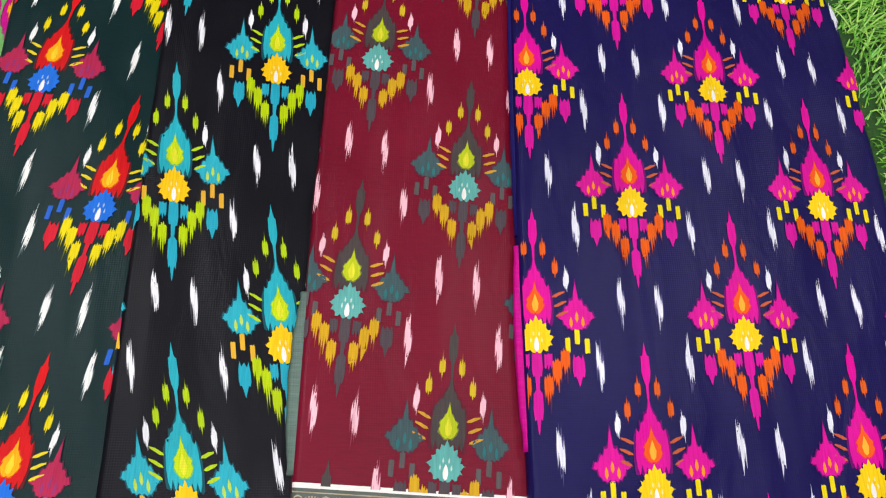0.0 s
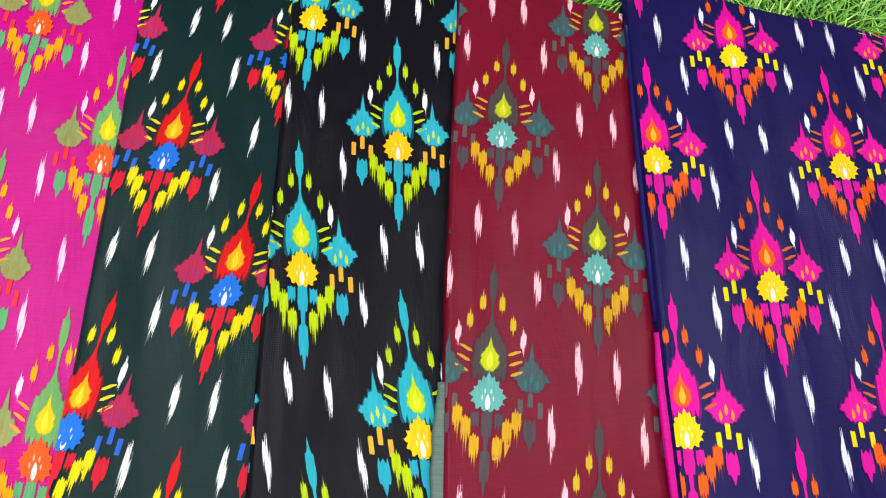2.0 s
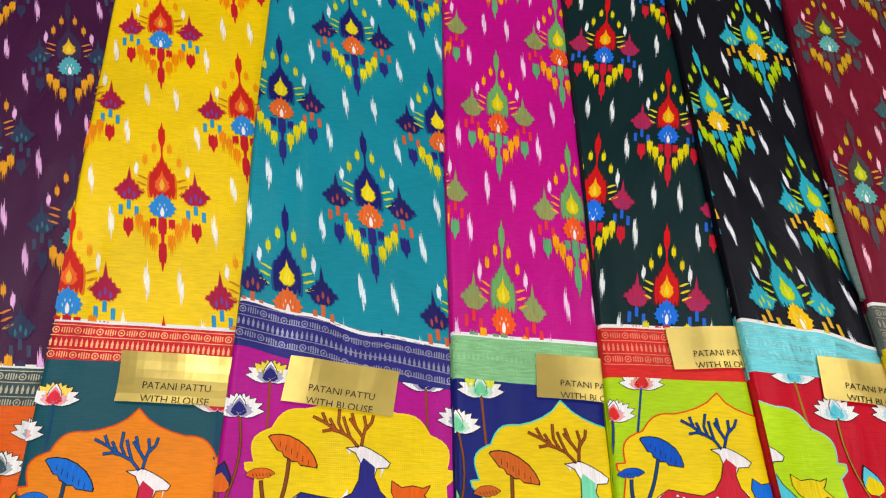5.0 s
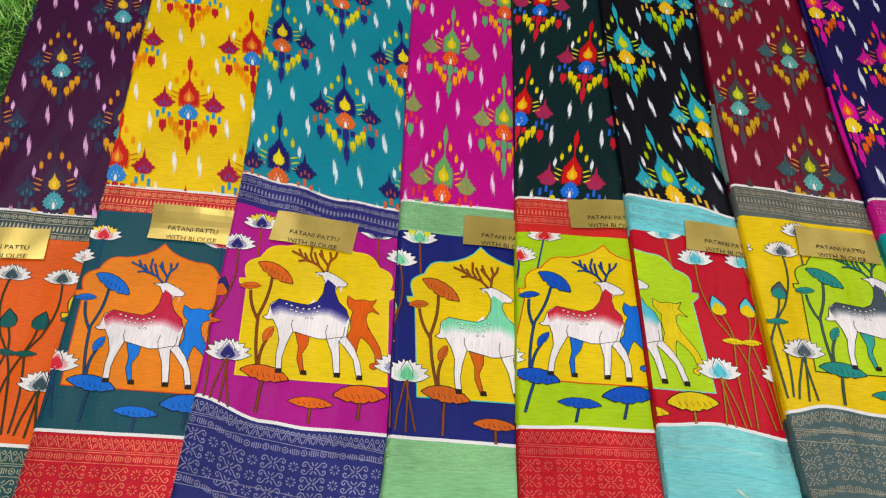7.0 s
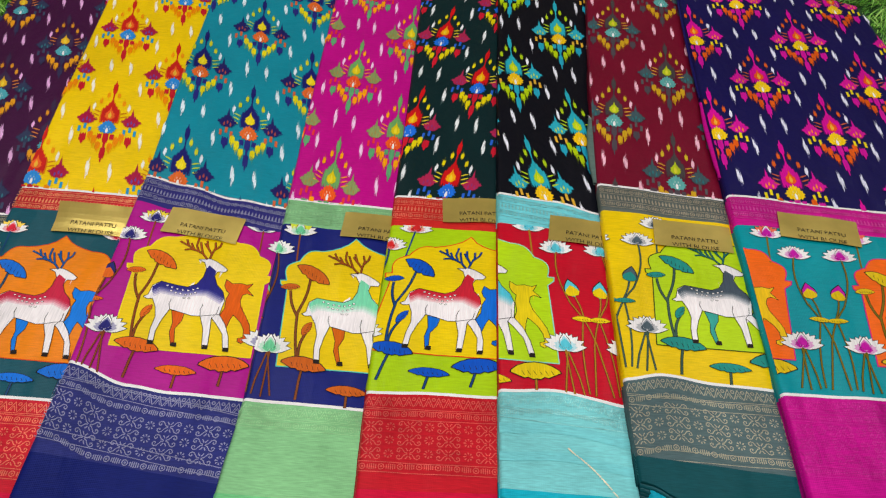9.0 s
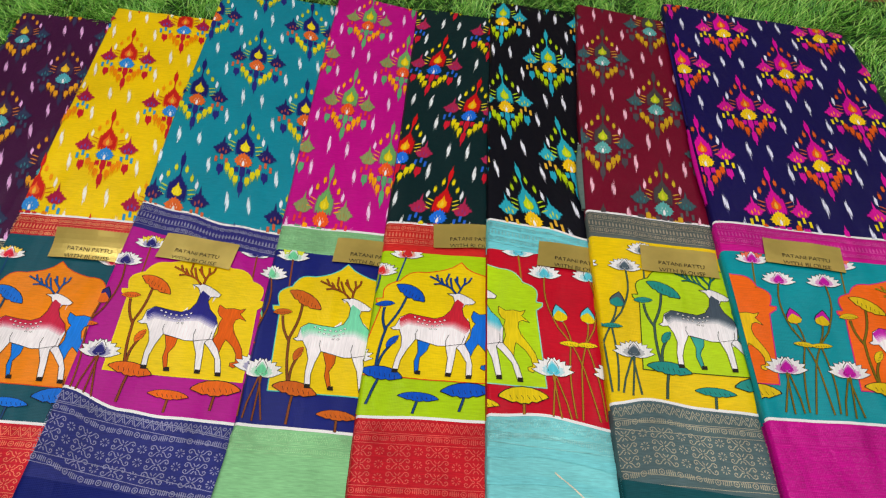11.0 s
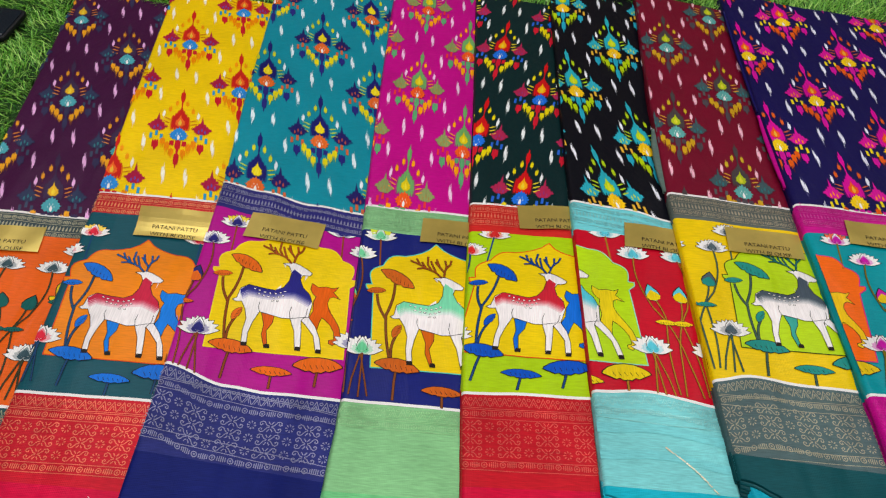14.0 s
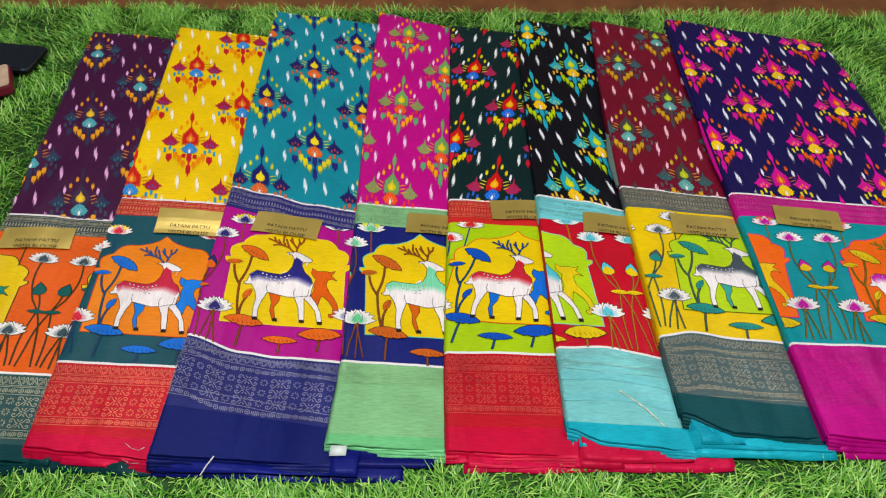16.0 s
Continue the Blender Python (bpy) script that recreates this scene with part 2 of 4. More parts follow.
# per saree: what it is called, dyes, and the lines across it (top, end of body, end of thin border, end of picture band, end of wide border, hem)
SAREES = [
    dict(name="plum", body=(66, 17, 60), thin=(62, 78, 82), ground=(232, 96, 18), wide=(45, 82, 84), tail=(10, 62, 66),
         lines=[[(0, .756), (1, .754)], [(0, .095), (1, .098)], [(0, .050), (1, .054)], [(0, -.252), (1, -.250)], [(0, -.37), (1, -.37)], [(0, -.405), (1, -.405)]]),
    dict(name="yellow", body=(248, 206, 0), thin=(205, 36, 48), ground=(18, 80, 92), wide=(200, 28, 46), tail=(205, 12, 62),
         lines=[[(0, .788), (1, .768)], [(0, .150), (1, .147)], [(0, .103), (1, .105)], [(0, -.232), (1, -.229)], [(0, -.355), (1, -.357)], [(0, -.386), (.4, -.392), (1, -.398)]]),
    dict(name="teal", body=(14, 138, 156), thin=(48, 46, 120), ground=(178, 6, 136), wide=(40, 46, 112), tail=(14, 26, 98),
         lines=[[(0, .860), (1, .842)], [(0, .179), (.28, .164), (.6, .144), (1, .134)], [(0, .122), (.3, .108), (.6, .091), (1, .083)], [(0, -.180), (.36, -.208), (.58, -.213), (1, -.214)], [(0, -.310), (1, -.331)], [(0, -.400), (1, -.400)]]),
    dict(name="magenta", body=(196, 4, 134), thin=(138, 196, 138), ground=(22, 32, 112), wide=(136, 196, 136), tail=(112, 198, 130),
         lines=[[(0, .888), (1, .826)], [(0, .148), (1, .143)], [(0, .094), (1, .088)], [(0, -.218), (1, -.220)], [(0, -.345), (1, -.345)], [(0, -.371), (1, -.375)]]),
    dict(name="bottle_green", body=(7, 38, 40), thin=(214, 44, 40), ground=(172, 208, 10), wide=(198, 26, 40), tail=(208, 12, 58),
         lines=[[(0, .822), (1, .806)], [(0, .162), (1, .166)], [(0, .099), (1, .101)], [(0, -.198), (.5, -.193), (1, -.193)], [(0, -.331), (1, -.324)], [(0, -.379), (1, -.379)]]),
    dict(name="black", body=(9, 10, 20), thin=(118, 214, 220), ground=(196, 6, 36), wide=(126, 208, 208), tail=(20, 176, 196),
         lines=[[(0, .850), (1, .833)], [(0, .173), (.5, .164), (1, .144)], [(0, .109), (1, .102)], [(0, -.189), (.4, -.183), (1, -.198)], [(0, -.322), (1, -.323)], [(0, -.342), (.3, -.362), (1, -.368)]]),
    dict(name="maroon", body=(116, 11, 40), thin=(98, 106, 100), ground=(238, 200, 0), wide=(82, 104, 106), tail=(16, 78, 84),
         lines=[[(0, .839), (1, .804)], [(0, .197), (1, .185)], [(0, .140), (1, .133)], [(0, -.166), (.25, -.155), (.6, -.162), (1, -.165)], [(0, -.273), (1, -.284)], [(0, -.316), (.36, -.345), (1, -.345)]]),
    dict(name="navy", body=(21, 15, 78), thin=(206, 22, 140), ground=(0, 146, 156), wide=(204, 10, 142), tail=(198, 8, 136),
         lines=[[(0, .846), (.6, .803), (.9, .785), (1, .768)], [(0, .180), (.6, .165), (1, .160)], [(0, .117), (1, .107)], [(0, -.180), (1, -.172)], [(0, -.31), (1, -.31)], [(0, -.350), (1, -.372)]]),
]

for i, d in enumerate(SAREES):
    right = [(y, x + TUCK) for y, x in LEFT[i + 1]] if i < 7 else FAR_RIGHT
    cloth = Cloth(LEFT[i], right, i + 1, rise=(.026, .022, .029, .016, .017, .021, .026, .028)[i], fall=(.008, .008, .005, .005, .006, .008, .008, .008)[i])
    d["cloth"] = cloth
    root = tagged(new("saree"), f"folded {d['name'].replace('_', ' ')} printed saree laid open on grass mat", "saree", "row of folded sarees")
    root.location = (cloth.x(0.5, 0), 0, 0)
    d["root"] = root
    base = Vector(root.location)
    L = d["lines"]

    def put(name, vf, mats, label="", index=None, smooth=True, root=root, base=base, parent=None):
        verts = [tuple(Vector(v) - base) for v in vf[0]]
        return part_mesh(name, verts, vf[1], mats, parent or root, label, index, smooth)

    d["put"] = put
    put("body_cloth", band(cloth, L[0], L[1]), [dye(*d["body"])])
    put("thin_border", band(cloth, L[1], L[2]), [dye(*d["thin"], "border")])
    put("picture_band", band(cloth, L[2], L[3]), [dye(*d["ground"])])
    put("wide_border", band(cloth, L[3], L[4]), [dye(*d["wide"], "border")])
    hem = [(q, curve_at(L[5], q) + 0.010 + 0.0022 * noise.noise(Vector((q * 9, i * 5.0, 1)))) for q in [j / 12 for j in range(13)]]
    put("hem", band(cloth, L[4], hem), [dye(*d["tail"], "border")])
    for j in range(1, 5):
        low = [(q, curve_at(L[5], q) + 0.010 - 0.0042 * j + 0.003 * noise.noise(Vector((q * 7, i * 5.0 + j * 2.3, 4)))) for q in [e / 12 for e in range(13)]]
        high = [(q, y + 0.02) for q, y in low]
        # tail colour steps darker per lower layer, painting in the shade of the stack
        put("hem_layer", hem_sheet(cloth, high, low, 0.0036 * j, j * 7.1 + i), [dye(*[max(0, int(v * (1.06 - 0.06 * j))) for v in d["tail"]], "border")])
    edge = skirt(cloth, L[:5] + [hem], cloth.rise - 0.012)
    put("fold_edge", edge[:2], [dye(*d["body"]), dye(*d["thin"], "border"), dye(*d["ground"]), dye(*d["wide"], "border"), dye(*d["tail"], "border")], index=edge[2])
    for a in (1, 3):
        line = L[a]
        put("white_thread", band(cloth, [(s, y + 0.0022) for s, y in line], [(s, y - 0.0022) for s, y in line], up=0.0007), [dye(240, 236, 232, "thread")], "white thread line")


# ---- prints on the cloth ----
def clip(poly, inside):
    """Cuts a polygon of (x, y) where inside(x, y) turns negative."""
    out, n = [], len(poly)
    for k in range(n):
        p, q = poly[k], poly[(k + 1) % n]
        a, b = inside(*p), inside(*q)
        if a >= 0:
            out.append(p)
        if (a >= 0) != (b >= 0):
            f = a / (a - b)
            out.append((p[0] + f * (q[0] - p[0]), p[1] + f * (q[1] - p[1])))
    return out


CELL = 0.011


class Print:
    """Collects flat printed shapes and lays them on the cloth as one part."""

    def __init__(self, d, frame_of, high=None, low=None):
        self.d, self.cloth, self.frame_of = d, d["cloth"], frame_of
        self.high, self.low = high, low
        self.verts, self.faces, self.index, self.mats = [], [], [], []

    def add(self, shape, col, level=0, kind="print"):
        c = self.cloth
        poly = [self.frame_of(u, v) for u, v in shape]
        poly = clip(poly, lambda x, y: c.s(x, y) - 0.004)
        poly = clip(poly, lambda x, y: 0.998 - c.s(x, y)) if poly else poly
        if poly and self.high:
            poly = clip(poly, lambda x, y: curve_at(self.high, c.s(x, y)) - y)
        if poly and self.low:
            poly = clip(poly, lambda x, y: y - curve_at(self.low, c.s(x, y)))
        if len(poly) < 3:
            return
        mat = dye(*col, kind)
        if mat not in self.mats:
            self.mats.append(mat)
        slot, up = self.mats.index(mat), 0.0007 + 0.00016 * level
        xs, ys = [p[0] for p in poly], [p[1] for p in poly]
        nx, ny = max(1, round((max(xs) - min(xs)) / CELL)), max(1, round((max(ys) - min(ys)) / CELL))
        for i in range(nx):
            x0, x1 = min(xs) + (max(xs) - min(xs)) * i / nx, min(xs) + (max(xs) - min(xs)) * (i + 1) / nx
            col_poly = poly if nx == 1 else clip(clip(poly, lambda x, y: x - x0), lambda x, y: x1 - x)
            for j in range(ny):
                y0, y1 = min(ys) + (max(ys) - min(ys)) * j / ny, min(ys) + (max(ys) - min(ys)) * (j + 1) / ny
                piece = col_poly if ny == 1 else clip(clip(col_poly, lambda x, y: y - y0), lambda x, y: y1 - y)
                if len(piece) < 3:
                    continue
                first = len(self.verts)
                for x, y in piece:
                    s = c.s(x, y)
                    inner = min(max(s, 0.04), 0.96)
                    self.verts.append((x, y, c.z(inner, y) + (c.fall - c.rise) * (s - inner) + up))
                self.faces.append(tuple(range(first, len(self.verts))))
                self.index.append(slot)

    def ribbon(self, line, width, col, level=0, kind="print"):
        if line[0] != line[-1] and len(line) > 2 and kind == "print":
            one, two = [], []
            for k, (u, v) in enumerate(line):
                a, b = line[max(k - 1, 0)], line[min(k + 1, len(line) - 1)]
                n = math.hypot(b[0] - a[0], b[1] - a[1]) or 1
                ou, ov = -(b[1] - a[1]) / n * width / 2, (b[0] - a[0]) / n * width / 2
                one.append((u + ou, v + ov))
                two.append((u - ou, v - ov))
            self.add(one + two[::-1], col, level, kind)
            return
        for (u0, v0), (u1, v1) in zip(line, line[1:]):
            n = math.hypot(u1 - u0, v1 - v0) or 1
            a, b = -(v1 - v0) / n * width / 2, (u1 - u0) / n * width / 2
            e, g = (u1 - u0) / n * width * 0.2, (v1 - v0) / n * width * 0.2
            self.add([(u0 - a - e, v0 - b - g), (u1 - a + e, v1 - b + g), (u1 + a + e, v1 + b + g), (u0 + a - e, v0 + b - g)], col, level, kind)

    def finish(self, name, label="", parent=None):
        if not self.faces:
            return None
        keep, seen, verts, where = [], {}, [], []
        for v in self.verts:
            key = (round(v[0] * 2e4), round(v[1] * 2e4), round(v[2] * 1e4))
            if key not in seen:
                seen[key] = len(verts)
                verts.append(v)
            where.append(seen[key])
        for k, f in enumerate(self.faces):
            area = sum(self.verts[f[i - 1]][0] * self.verts[f[i]][1] - self.verts[f[i]][0] * self.verts[f[i - 1]][1] for i in range(len(f)))
            ids = [where[v] for v in (f if area > 0 else tuple(reversed(f)))]
            ids = [v for j, v in enumerate(ids) if v != ids[j - 1]]
            if abs(area) > 1e-9 and len(ids) > 2 and len(set(ids)) == len(ids):
                keep.append((tuple(ids), self.index[k]))
            elif abs(area) > 1e-9:
                first = len(verts)
                verts += [self.verts[v] for v in f]
                ids = tuple(range(first, len(verts)))
                keep.append((ids if area > 0 else ids[::-1], self.index[k]))
        if not keep:
            return None
        return self.d["put"](name, (verts, [k[0] for k in keep]), self.mats, label, [k[1] for k in keep], False, parent=parent)


rng = random.Random(7)


def ikat(u, v, w, h, up=0.35, down=0.35, teeth=4):
    """A tie-dyed bar whose ends run out in uneven spikes along the warp."""
    pts, n = [], teeth * 2
    for k in range(n + 1):
        x = u - w / 2 + w * k / n
        mid = 1 - abs(k / n - 0.5) * 1.5
        reach = h * down * (mid * rng.uniform(0.5, 1.0) if k % 2 else mid * rng.uniform(0.0, 0.35))
        pts.append((x, v - h / 2 * (1 - 2 * down * 0.5) - reach + h * down * 0.5))
    for k in range(n, -1, -1):
        x = u - w / 2 + w * k / n
        mid = 1 - abs(k / n - 0.5) * 1.5
        reach = h * up * (mid * rng.uniform(0.5, 1.0) if k % 2 else mid * rng.uniform(0.0, 0.35))
        pts.append((x, v + h / 2 * (1 - 2 * up * 0.5) + reach - h * up * 0.5))
    return pts


def dash(u, v, w, h):
    """A white warp dash: stepped, with one long spike at each end."""
    k = [rng.uniform(0.75, 1.1) for _ in range(8)]
    half = [(-.5, .03), (-.46, .19 * k[0]), (-.38, .08), (-.30, .30 * k[1]), (-.22, .16), (-.12, .5), (-.02, .27), (.08, .42 * k[2]), (.16, .22), (.26, .34 * k[3]), (.34, .2), (.42, .27 * k[4]), (.5, .16)]
    return [(u - a * w, v - b * h * k[6]) for a, b in reversed(half)] + [(u + a * w, v + b * h * k[7]) for a, b in reversed(half)]


def feathered(shape, reach=2.6, step=1.5):
    """The same outline with its edges drawn out along the warp, as tie-dyed yarn runs."""
    out, flip = [], 1
    for (u0, v0), (u1, v1) in zip(shape, shape[1:] + shape[:1]):
        n = max(1, int(abs(u1 - u0) / step))
        for j in range(n):
            f = j / n
            flip = -flip
            side = 1 if u1 < u0 else -1
            out.append((u0 + (u1 - u0) * f, v0 + (v1 - v0) * f + (side * reach * rng.uniform(.2, 1) if flip > 0 else -side * reach * .25 * rng.random())))
    return out


def blend(a, b, f):
    return tuple(int(p + (q - p) * f) // 4 * 4 for p, q in zip(a, b))


def mirrored(half):
    """A closed shape from its right half, top to bottom."""
    return half + [(-u, v) for u, v in reversed(half) if abs(u) > 1e-6]


def shifted(shape, du, dv, k=1.0):
    return [(u * k + du, v * k + dv) for u, v in shape]


MM = 0.001
FLAME = mirrored([(0, 86), (1.4, 76), (3.0, 68), (5.2, 68), (6.2, 61), (9.0, 61), (10.0, 54), (13.2, 54), (14.6, 46), (15.4, 30), (14.6, 20), (12.6, 15), (10.6, 21), (8.4, 14), (6.0, 20), (3.2, 15), (0, 19)])
FLAME_IN = mirrored([(0, 56), (2.0, 48), (5.0, 43), (8.0, 39), (7.0, 36.5), (8.4, 33), (6.8, 30), (5, 27), (2, 25), (0, 26)])
FLAME_CORE = mirrored([(0, 45), (1.6, 40), (3.2, 35), (2.2, 29), (0, 27)])
HEART = mirrored([(0, 24), (2.4, 19), (5.2, 20), (6.2, 16), (9.6, 15.4), (9.4, 11), (13.4, 9.6), (12.4, 5.4), (17.4, 2.4), (12.8, -0.8), (15, -5), (10.6, -6.6), (10.4, -11), (6, -9.6), (3, -13), (0, -11)])
HEART_IN = mirrored([(0, 3.4), (1.6, 0), (2.4, -5), (1.8, -9), (0, -11)])
SPEAR = mirrored([(0, 134), (1.4, 126), (2.4, 121), (3.8, 122), (4.2, 106), (3.2, 98), (1.4, 94), (1.0, 80), (0, 80)])
TULIP = mirrored([(0, 36), (1.6, 27), (2.4, 19), (5.6, 18), (7.2, 13), (10.4, 12), (11.2, 7.6), (14.6, 6.6), (17.6, 1.0), (12.8, -0.8), (11.4, -5.2), (8, -9.0), (4.4, -10.4), (0, -10)])
DROP = mirrored([(0, 5.5), (1.4, 1.5), (1.6, -2), (0, -5.5)])
BLOB = mirrored([(0, 12), (2.6, 10), (4.2, 13), (5.4, 8), (5.8, -2), (4.8, -9), (3.2, -7), (2.0, -12), (0, -17)])
STUB = mirrored([(3.6, 7), (3.8, -4), (2.6, -7), (1.2, -4.6), (0, -9)])
STEM = mirrored([(0, -10), (4.4, -12), (5.0, -26), (4.0, -34), (2.2, -36), (1.6, -46), (4.2, -48), (4.6, -64), (3.4, -76), (1.8, -72), (0.8, -84), (0, -86)])
STROKE = [(-6, -2.6), (-2, -2.4), (6, 2.0), (6.4, 3.6), (1, 2.6), (-5, -0.6)]

TIES = [
    dict(flame=(62, 44, 74), core=(232, 180, 40), top=(225, 150, 40), stroke=(205, 125, 55), heart=(78, 164, 174), side=(50, 58, 86), drop=(52, 110, 122), bar=(62, 72, 96), blob=(56, 52, 84), feather=(236, 162, 32), white=(236, 178, 226)),
    dict(flame=(206, 34, 24), core=(242, 104, 36), top=(242, 152, 8), stroke=(214, 136, 16), heart=(46, 140, 216), side=(172, 26, 66), drop=(112, 70, 152), bar=(42, 150, 196), blob=(200, 24, 40), feather=(242, 140, 0), white=(255, 246, 224)),
    dict(flame=(28, 28, 104), core=(240, 216, 24), top=(206, 206, 40), stroke=(190, 206, 50), heart=(228, 106, 40), side=(34, 30, 96), drop=(158, 72, 66), bar=(204, 100, 58), blob=(38, 40, 120), feather=(228, 212, 20), white=(226, 240, 244)),
    dict(flame=(112, 168, 96), core=(228, 202, 20), top=(248, 166, 10), stroke=(242, 152, 56), heart=(242, 90, 30), side=(142, 154, 92), drop=(160, 140, 76), bar=(228, 56, 60), blob=(96, 168, 112), feather=(248, 162, 8), white=(250, 206, 236)),
    dict(flame=(208, 18, 24), core=(250, 172, 10), top=(232, 212, 10), stroke=(226, 206, 40), heart=(30, 110, 218), side=(178, 38, 80), drop=(154, 50, 110), bar=(42, 100, 204), blob=(204, 26, 48), feather=(230, 210, 10), white=(238, 240, 238)),
    dict(flame=(40, 172, 188), core=(194, 216, 20), top=(176, 206, 20), stroke=(176, 206, 30), heart=(246, 196, 18), side=(44, 172, 190), drop=(184, 212, 82), bar=(226, 174, 52), blob=(38, 164, 188), feather=(180, 206, 10), white=(238, 238, 244)),
    dict(flame=(74, 66, 66), core=(184, 198, 30), top=(206, 176, 40), stroke=(204, 152, 50), heart=(96, 172, 166), side=(66, 88, 92), drop=(46, 112, 116), bar=(92, 86, 88), blob=(80, 70, 76), feather=(208, 162, 30), white=(250, 192, 206)),
    dict(flame=(218, 8, 150), core=(244, 92, 28), top=(218, 92, 28), stroke=(196, 92, 58), heart=(248, 206, 18), side=(218, 18, 150), drop=(252, 142, 40), bar=(232, 212, 18), blob=(210, 18, 152), feather=(228, 92, 18), white=(232, 232, 246)),
]
# print repeat of each body: a motif's place, and the steps to the next one across and along
REPEAT = [
    ((-0.510, 0.387), (0.197, 0.024), (-0.0720, 0.2678)),
    ((-0.279, 0.307), (0.212, -0.008), (-0.0543, 0.2784)),
    ((-0.024, 0.303), (0.213, -0.033), (-0.0393, 0.2863)),
    ((0.140, 0.462), (0.186, -0.031), (0.0024, 0.2951)),
    ((0.298, 0.595), (0.193, -0.006), (0.0420, 0.2728)),
    ((0.444, 0.476), (0.193, -0.014), (-0.0285, 0.2966)),
    ((0.637, 0.629), (0.202, -0.018), (0.0202, 0.2695)),
    ((0.895, 0.468), (0.204, 0.006), (0.0037, 0.2731)),
]


def motif(p, k, body):
    """One tie-dyed flame flower, in millimetres round its heart, with dye that has crept along the yarn."""
    for bar_u, bar_v in ((9, 92), (-9, 92), (20, 73), (-20, 73)):
        p.add(ikat(bar_u, bar_v, 6.6, 34, 0.5, 0.4, 3), blend(body, k["top"], .4), 0)
        p.add(ikat(bar_u, bar_v, 5.4, 26, 0.45, 0.3, 3), k["top"], 1)
    p.add(feathered(SPEAR, 2.0), k["flame"], 1)
    p.add(feathered([(u * 1.14, 46 + (v - 46) * 1.12) for u, v in FLAME], 5.0), blend(body, k["flame"], .45), 0)
    p.add(feathered(STEM, 2.4), k["blob"], 1)
    for side in (-1, 1):
        p.add(shifted(feathered(STUB, 2.0), 10.5 * side, -20), k["blob"], 1)
        for fu, fv, fh in ((26, -24, 40), (18, -35, 44), (10, -49, 40)):
            p.add(ikat(fu * side, fv - 3, 9.6, fh * 1.2, 0.3, 0.65, 4), blend(body, k["feather"], .42), 1)
            p.add(ikat(fu * side, fv, 8.2, fh, 0.2, 0.6, 4), k["feather"], 2)
        for j in range(3):
            p.add([(side * (u + 22 + 1.5 * j), v + 44 - 9.5 * j) for u, v in STROKE], k["stroke"], 2)
        p.add(shifted(feathered([(u * 1.1, v * 1.12) for u, v in TULIP], 3.2), 38 * side, 20), blend(body, k["side"], .5), 1)
        p.add(shifted(feathered(TULIP, 1.6), 38 * side, 20), k["side"], 2)
        for du, dv in ((-5, -1), (0.5, 4), (6, -1)):
            p.add(shifted(DROP, 38 * side + du, 18 + dv), k["drop"], 3)
        for du, dv in ((-9, -5), (0, 3), (9, -6)):
            p.add(ikat(38 * side + du, dv, 4.6, 17, 0.12, 0.12, 2), k["bar"], 1)
        p.add(shifted(feathered(BLOB, 2.2), 38 * side, -27), k["blob"], 1)
        p.add(dash(30 * side, 58, 5.4, 32), k["white"], 2)
    p.add(feathered(FLAME, 2.6), k["flame"], 2)
    p.add(feathered([(u * 1.12, 37 + (v - 37) * 1.14) for u, v in FLAME_IN], 2.0), blend(k["flame"], k["core"], .5), 3)
    p.add(FLAME_IN, k["core"], 4)
    p.add(FLAME_CORE, blend(k["core"], (250, 232, 70), .6), 5)
    p.add(feathered(HEART, 1.4), k["heart"], 4)
    p.add(HEART_IN, (245, 240, 235), 5)
    for du, dv in ((-5, 0), (5, 0), (-2.6, 6), (2.6, 6)):
        p.add(shifted([(u * .5, v * .5) for u, v in DROP], du, dv), blend(k["heart"], (250, 248, 240), .6), 5)


for i, d in enumerate(SAREES):
    (cx, cy), (ax, ay), (bx, by) = REPEAT[i]
    bend = 0.0185 if i == 5 else 0.0
    for m in range(-4, 5):
        for n in range(-6, 7):
            if (m + n) % 2:
                continue
            ox, oy = cx + m / 2 * ax + n / 2 * bx + bend * n * n / 4, cy + m / 2 * ay + n / 2 * by - 0.004
            if not (-0.1 < oy < 1.05 and -0.45 < d["cloth"].s(ox, oy) < 1.45):
                continue
            p = Print(d, lambda u, v, o=(ox, oy): (o[0] + u * ax / 200 + v * (bx + bend * n) / 274, o[1] + u * ay / 200 + v * by / 274), d["lines"][0], d["lines"][1])
            motif(p, TIES[i], d["body"])
            p.finish("printed_motif")
            for du, dv in ((-.09, -.375), (.09, -.385), (-.29, -.105), (.29, -.105)):
                dashes = Print(d, lambda u, v, o=(cx, cy): (o[0] + u * ax + v * bx + bend * v * v, o[1] + u * ay + v * by), d["lines"][0], d["lines"][1])
                dashes.add(shifted(ikat(0, 0, 0.042, 0.27, .5, .5, 4), m / 2 + du, n / 2 + dv), blend(d["body"], TIES[i]["white"], .3), 0)
                for side, up, tall in ((0, 0, 1.0), (-1, .02, .66), (1, -.016, .6)):
                    stroke = ikat(0, 0, 0.0135 * rng.uniform(.9, 1.15), 0.34 * tall * rng.uniform(.9, 1.1), .5, .5, 2)
                    dashes.add(shifted(stroke, m / 2 + du + side * 0.0105, n / 2 + dv + up + rng.uniform(-.006, .006)), TIES[i]["white"], 1 + (side != 0) + (side > 0))
                dashes.finish("white_dash")

# ---- picture bands: scalloped panels, lotuses, leaves and plain figures ----
DARK = (38, 30, 26)


